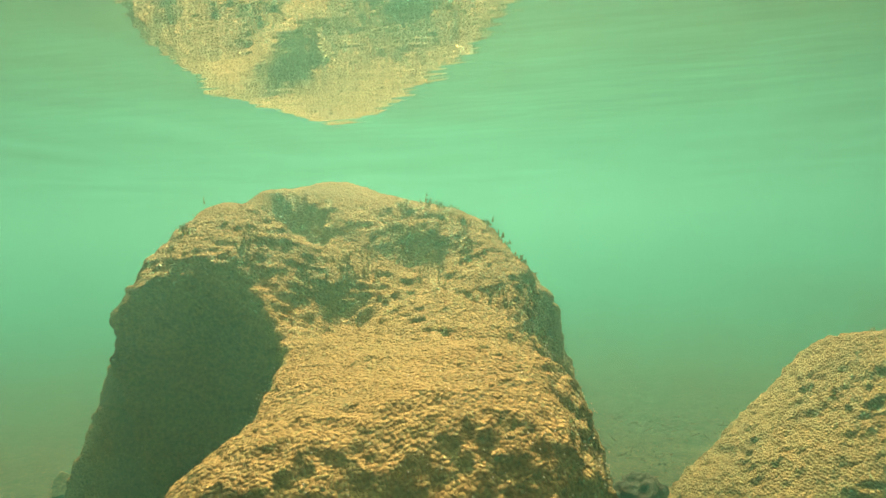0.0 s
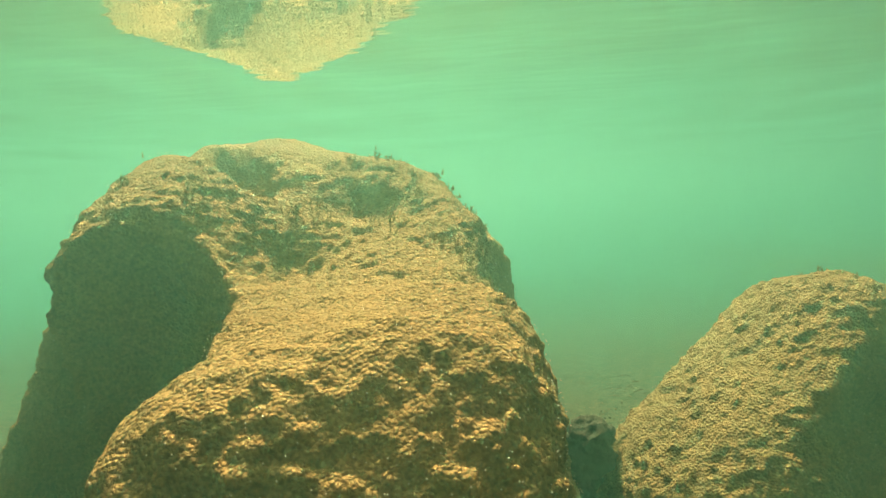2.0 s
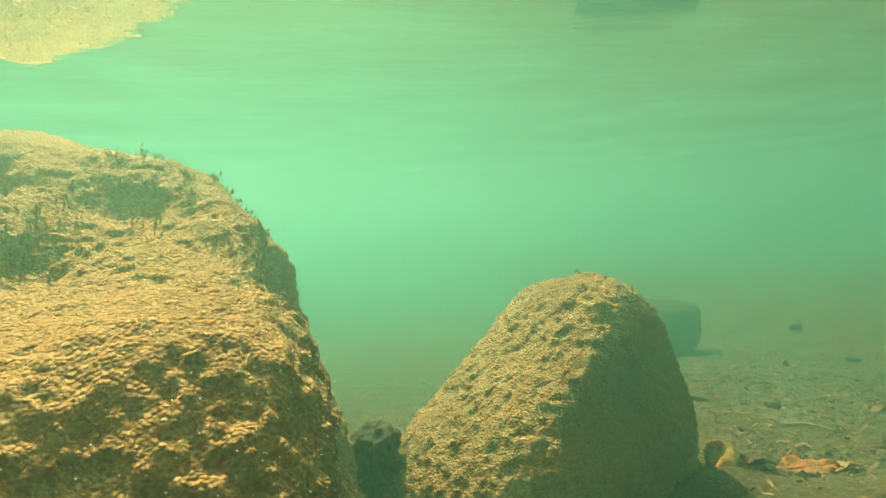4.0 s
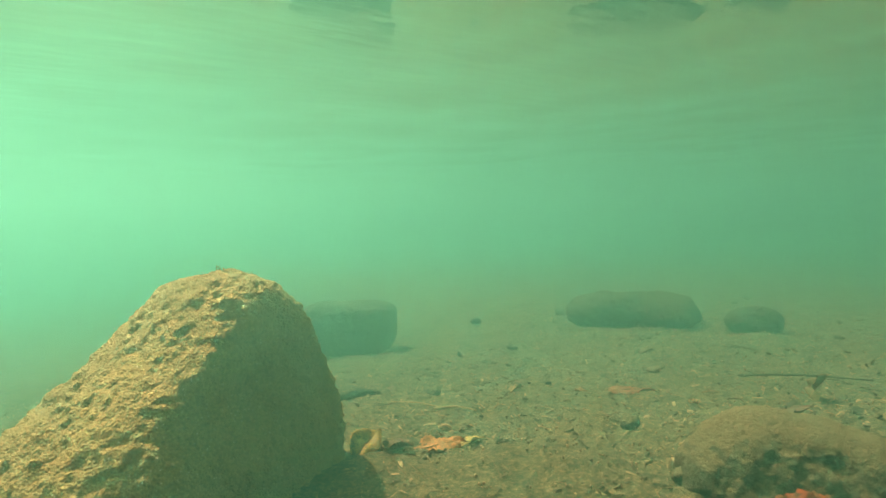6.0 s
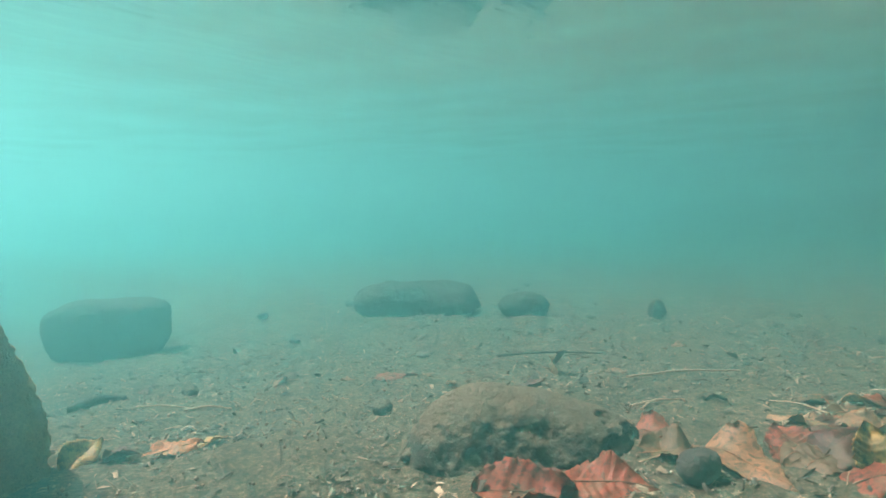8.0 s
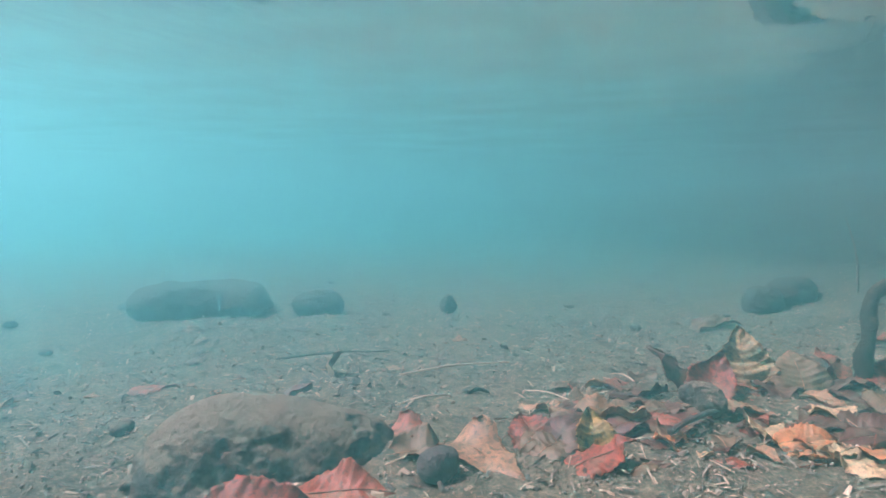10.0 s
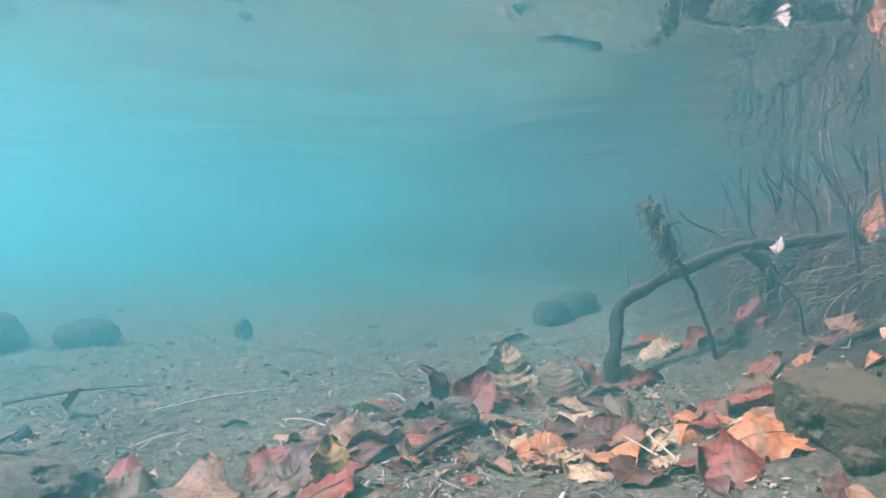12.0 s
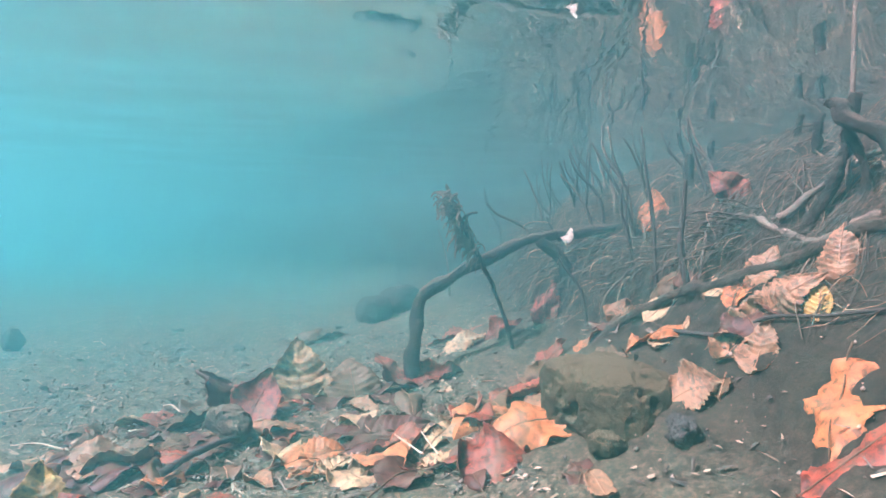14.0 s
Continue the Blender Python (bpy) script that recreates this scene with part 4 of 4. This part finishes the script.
leaf(1.321, -0.634, 0.09, 0.045, -70, 20, 30, "tan", 29, 0.003, 0.5)
leaf(1.873, -0.665, 0.16, 0.07, -38, 12, 5, "orange", 30, 0.001, 0.3, 0.1)
leaf(1.658, -0.697, 0.085, 0.055, -20, 60, 0, "red", 31, 0.001, 0.5, 0.2)
leaf(2.048, -0.304, 0.12, 0.06, -85, 8, 25, "pale", 32, 0.005, 0.2, word="pleated")
leaf(2.036, -0.388, 0.12, 0.05, -85, 10, 12, "red", 33, 0.001, 0.4)
leaf(2.163, -0.31, 0.16, 0.06, -80, 4, 8, "red", 34, 0.001, 0.4)
leaf(1.732, -0.542, 0.085, 0.055, 0, 45, 0, "tan", 35, 0.003, 1.2, word="curled")
leaf(2.008, -0.484, 0.13, 0.07, -50, 35, 10, "red", 36, 0.001, 0.4)
leaf(1.554, 0.269, 0.17, 0.085, 95, 3, 8, "tan", 37, 0.002, 0.4)
leaf(1.327, 0.391, 0.17, 0.10, -120, 4, 18, "tan", 38, 0.001, 0.4, lobes=0.25, word="lobed")
leaf(1.436, 0.345, 0.11, 0.08, 35, 26, 10, "red", 39, 0.003, 0.4, 0.25, word="tilted")
leaf(1.399, 0.314, 0.10, 0.08, -30, 18, 8, "brown", 40, 0.002, 0.5, 0.2)
leaf(1.347, 0.237, 0.12, 0.08, -70, 25, 10, "red", 41, 0.001, 0.5)
leaf(1.403, 0.244, 0.10, 0.06, 20, 55, 0, "yellow", 42, 0.002, 0.5, word="upright")
leaf(1.358, 0.523, 0.13, 0.08, -110, 8, 15, "red", 43, 0.001, 0.5, lobes=0.3)
leaf(1.431, 0.798, 0.08, 0.06, -40, 50, 0, "maroon", 44, 0.001, 0.6, 0.3)
leaf(1.57, 0.348, 0.13, 0.07, 80, 4, 6, "tan", 45, 0.001, 0.4)
leaf(1.716, 0.359, 0.09, 0.06, 100, 10, 5, "brown", 46, 0.001, 1.7, word="arched")
leaf(1.427, 1.147, 0.13, 0.06, -60, 2, 4, "red", 48, 0.001, 0.4)
leaf(1.661, 0.861, 0.075, 0.05, -60, 65, 0, "brown", 49, 0.001, 0.4)
leaf(1.062, 0.585, 0.14, 0.09, -55, 6, 14, "red", 50, 0.001, 0.35, lift=0.002)
leaf(1.135, 0.505, 0.13, 0.08, -70, 4, 14, "red", 51, 0.003, 0.5)
leaf(1.428, 0.3, 0.12, 0.08, -40, 35, 20, "maroon", 52, 0.001, 0.7)
leaf(1.313, 0.483, 0.12, 0.07, -50, 6, 10, "brown", 53, 0.001, 0.5)
leaf(0.792, 1.17, 0.085, 0.05, 20, 32, 30, "yellow", 54, 0.001, 0.5, 0.6, word="folded")
leaf(0.827, 1.146, 0.06, 0.05, -40, 25, 0, "maroon", 55, 0.001, 0.8)
leaf(0.904, 1.123, 0.10, 0.06, -20, 10, 18, "orange", 56, 0.001, 0.6)
leaf(0.965, 1.117, 0.06, 0.03, -10, 12, 10, "yellow", 57, 0.001, 0.4)
leaf(0.262, 0.90, 0.055, 0.045, 30, 25, 0, "yellow", 58, 0.001, 0.4)
leaf(-0.785, 1.29, 0.075, 0.055, -70, 62, 10, "white", 62, 0.002, 0.7, 0.1)
leaf(1.949, -0.514, 0.042, 0.028, -60, 20, 20, "white", 61, 0.002, 0.5, 0.1, lift=0.165, word="branch-caught")
leaf(2.468, 0.091, 0.10, 0.07, -60, 45, 0, "brown", 59, 0.001, 0.6)
leaf(2.508, 0.014, 0.12, 0.05, -80, 4, 0, "brown", 60, 0.001, 0.6)
rng = np.random.default_rng(12)
TINTS = ("red", "maroon", "tan", "brown", "maroon", "brown", "pale", "red", "maroon", "orange", "brown", "maroon")
for k in range(300):
    if k % 7 == 5:
        x, y = rng.uniform(0.95, 2.7), rng.uniform(0.3, 2.0)
        tint, size = ("brown", "maroon", "brown", "tan")[k % 28 // 7], rng.uniform(0.03, 0.06)
    else:
        y = rng.uniform(-0.60, 0.34)
        x = 1.52 + 0.10 * math.cos(y * 6) + rng.normal(0, 0.13)
        x = max(x, 1.16) + (0.1 if y > 0.2 else 0)
        tint, size = TINTS[k % 12], rng.uniform(0.05, 0.11) if k < 170 else rng.uniform(0.018, 0.05)
    if abs(x - 1.425) < 0.10 and abs(y + 0.405) < 0.09 or (x < 1.32 and y < -0.36):
        continue
    leaf(x, y, size, size * rng.uniform(0.45, 0.8), rng.uniform(0, 360), rng.uniform(0, 14), rng.uniform(-12, 16), tint, 200 + k, 0.0012, rng.uniform(0.1, 1.0), lift=rng.uniform(-0.004, 0.004) if k % 7 != 5 else 0.0)


# ---- small sticks and debris ----
def stick(label, a, b, r, material, lift=0.003, sag=0.006, name="stick"):
    p, q = Vector(on_bed(*a, lift)), Vector(on_bed(*b, lift))
    mid = p.lerp(q, 0.5) + Vector((0, 0, sag))
    return limb(name, label, [p.to_tuple(), mid.to_tuple(), q.to_tuple()], r, r * 0.7, material, "stick", "", [], 7, 0.2, int(a[0] * 100))


stick("pale straw lying on the lake bed", (1.039, 1.342), (1.101, 1.272), 0.0022, STRAW)
stick("long pale straw on the lake bed", (0.993, 1.444), (1.055, 1.319), 0.0015, STRAW)
stick("white chip of stem on the lake bed", (0.973, 1.228), (0.988, 1.204), 0.003, SHELL)
stick("pale forked straw on the lake bed", (1.504, 0.621), (1.609, 0.556), 0.0022, STRAW, 0.004)
stick("short pale straw crossing another", (1.492, 0.595), (1.561, 0.59), 0.0018, STRAW, 0.006)
stick("striped caddis case on the lake bed", (1.626, 0.526), (1.66, 0.495), 0.006, SILTY, 0.006)
stick("dark chunk of wood on the lake bed", (0.919, 1.587), (1.01, 1.528), 0.011, DARK_STONE, 0.006)
stick("dark stick propped on a grey stone", (1.482, 0.152), (1.607, 0.071), 0.0055, TWIG, 0.016, 0.006)
stick("bleached straw on a silty rock", (1.188, 0.852), (1.33, 0.825), 0.003, STRAW, 0.01)
stick("pale curved stick on the lake bed", (1.673, 0.695), (1.885, 0.521), 0.0025, STRAW, 0.008)
stick("dark twig on the lake bed", (1.719, 1.055), (1.887, 0.834), 0.0028, TWIG)
stick("pale straw among fallen leaves", (1.417, -0.176), (1.493, -0.143), 0.0014, STRAW, 0.03, 0.0)
stick("pale straw among leaves beside another", (1.408, -0.194), (1.499, -0.179), 0.0014, STRAW, 0.028, 0.0)
stick("yellowish bent reed stalk on the bank", (1.542, -0.588), (1.651, -0.667), 0.0026, PALE_BARK, 0.02, 0.01)
stick("pale straw leaning on the leaves", (1.59, 0.321), (1.632, 0.416), 0.0014, STRAW, 0.02)
stick("thin pale stalk on the bed", (1.797, 0.229), (1.86, 0.28), 0.0018, STRAW, 0.01)
rng = np.random.default_rng(21)
for k in range(70):
    x, y = rng.uniform(0.75, 2.6), rng.uniform(-0.3, 2.0)
    a, s = rng.uniform(0, math.pi), rng.uniform(0.02, 0.07)
    stick("thin broken twig on the silty bed", (x, y), (x + s * math.cos(a), y + s * math.sin(a)), rng.uniform(0.0009, 0.0022), (STRAW, TWIG, BARK, TWIG, PALE_BARK)[k % 5], 0.002, rng.uniform(0, 0.008), "twig")


def scatter(count, x0, x1, y0, y1, seed):
    rng = np.random.default_rng(seed)
    x, y = rng.uniform(x0, x1, count), rng.uniform(y0, y1, count)
    keep = value_noise(np.stack([x, y, x * 0], 1), 0.16, seed) + rng.uniform(-1, 1, count) > -0.35
    keep &= (y > -0.3) | (rng.uniform(0, 1, count) < 0.25)
    return x[keep], y[keep], rng


def grit():
    x, y, rng = scatter(36000, 0.1, 3.2, -0.6, 2.3, 91)
    r = 0.0011 + 0.0026 * rng.uniform(0, 1, len(x)) ** 3
    p = np.stack([x, y, bed_height(x, y) + r * 0.6 + 0.002], 1)
    return tagged(new("grit", beads("grit", p, r, GRIT)), "coarse grit and tiny stones strewn over the bed", "grit", kind="stuff")


def chips(count, x0, x1, y0, y1, seed, size, wide, material, label):
    """Bits of stalk, bark and leaf strewn over the bed, each a thin faceted flake."""
    x, y, rng = scatter(count, x0, x1, y0, y1, seed)
    clear = (x - 0.957) ** 2 + (y - 0.949) ** 2 > 0.014 * rng.uniform(0.4, 1.6, len(x))      # a patch smooth with silt
    x, y = x[clear], y[clear]
    k = len(x)
    long = size * (0.25 + 1.2 * rng.uniform(0, 1, k) ** 2.2)
    wide = long * wide * rng.uniform(0.4, 1.3, k)
    a, tilt = rng.uniform(0, 2 * math.pi, k), rng.normal(0, 0.3, k)
    d = np.stack([np.cos(a) * np.cos(tilt), np.sin(a) * np.cos(tilt), np.sin(tilt)], 1)
    s = np.stack([-np.sin(a), np.cos(a), rng.normal(0, 0.4, k)], 1)
    n = np.cross(d, s)
    c = np.stack([x, y, bed_height(x, y) + 0.002 + np.abs(np.sin(tilt)) * long * 0.8], 1)
    e = np.array([[-1, -1, 0], [-1, 1, 0], [1, 0.6, 0], [1, -0.6, 0], [-0.2, 0, 1], [0.4, 0, 0.9]], float)
    v = c[:, None] + e[None, :, :1] * (d * long[:, None])[:, None] + e[None, :, 1:2] * (s * wide[:, None])[:, None] + e[None, :, 2:] * (n * np.minimum(wide, 0.0015)[:, None])[:, None]
    t = np.array([[0, 3, 1], [1, 3, 2], [0, 1, 4], [1, 2, 5], [1, 5, 4], [2, 3, 5], [3, 0, 4], [3, 4, 5]])
    me = mesh_of("debris", v.reshape(-1, 3), (t[None] + np.arange(k)[:, None, None] * 6).reshape(-1, 3), material, False)
    return tagged(new("debris", me), label, "debris", kind="stuff")


grit()
chips(14000, 0.2, 3.0, -0.6, 2.2, 93, 0.012, 0.10, LITTER, "thin bits of stalk and straw strewn over the bed")
chips(34000, 0.7, 2.6, -0.6, 1.9, 95, 0.0058, 0.5, FLAKE, "flat dark crumbs of bark and leaf on the bed")
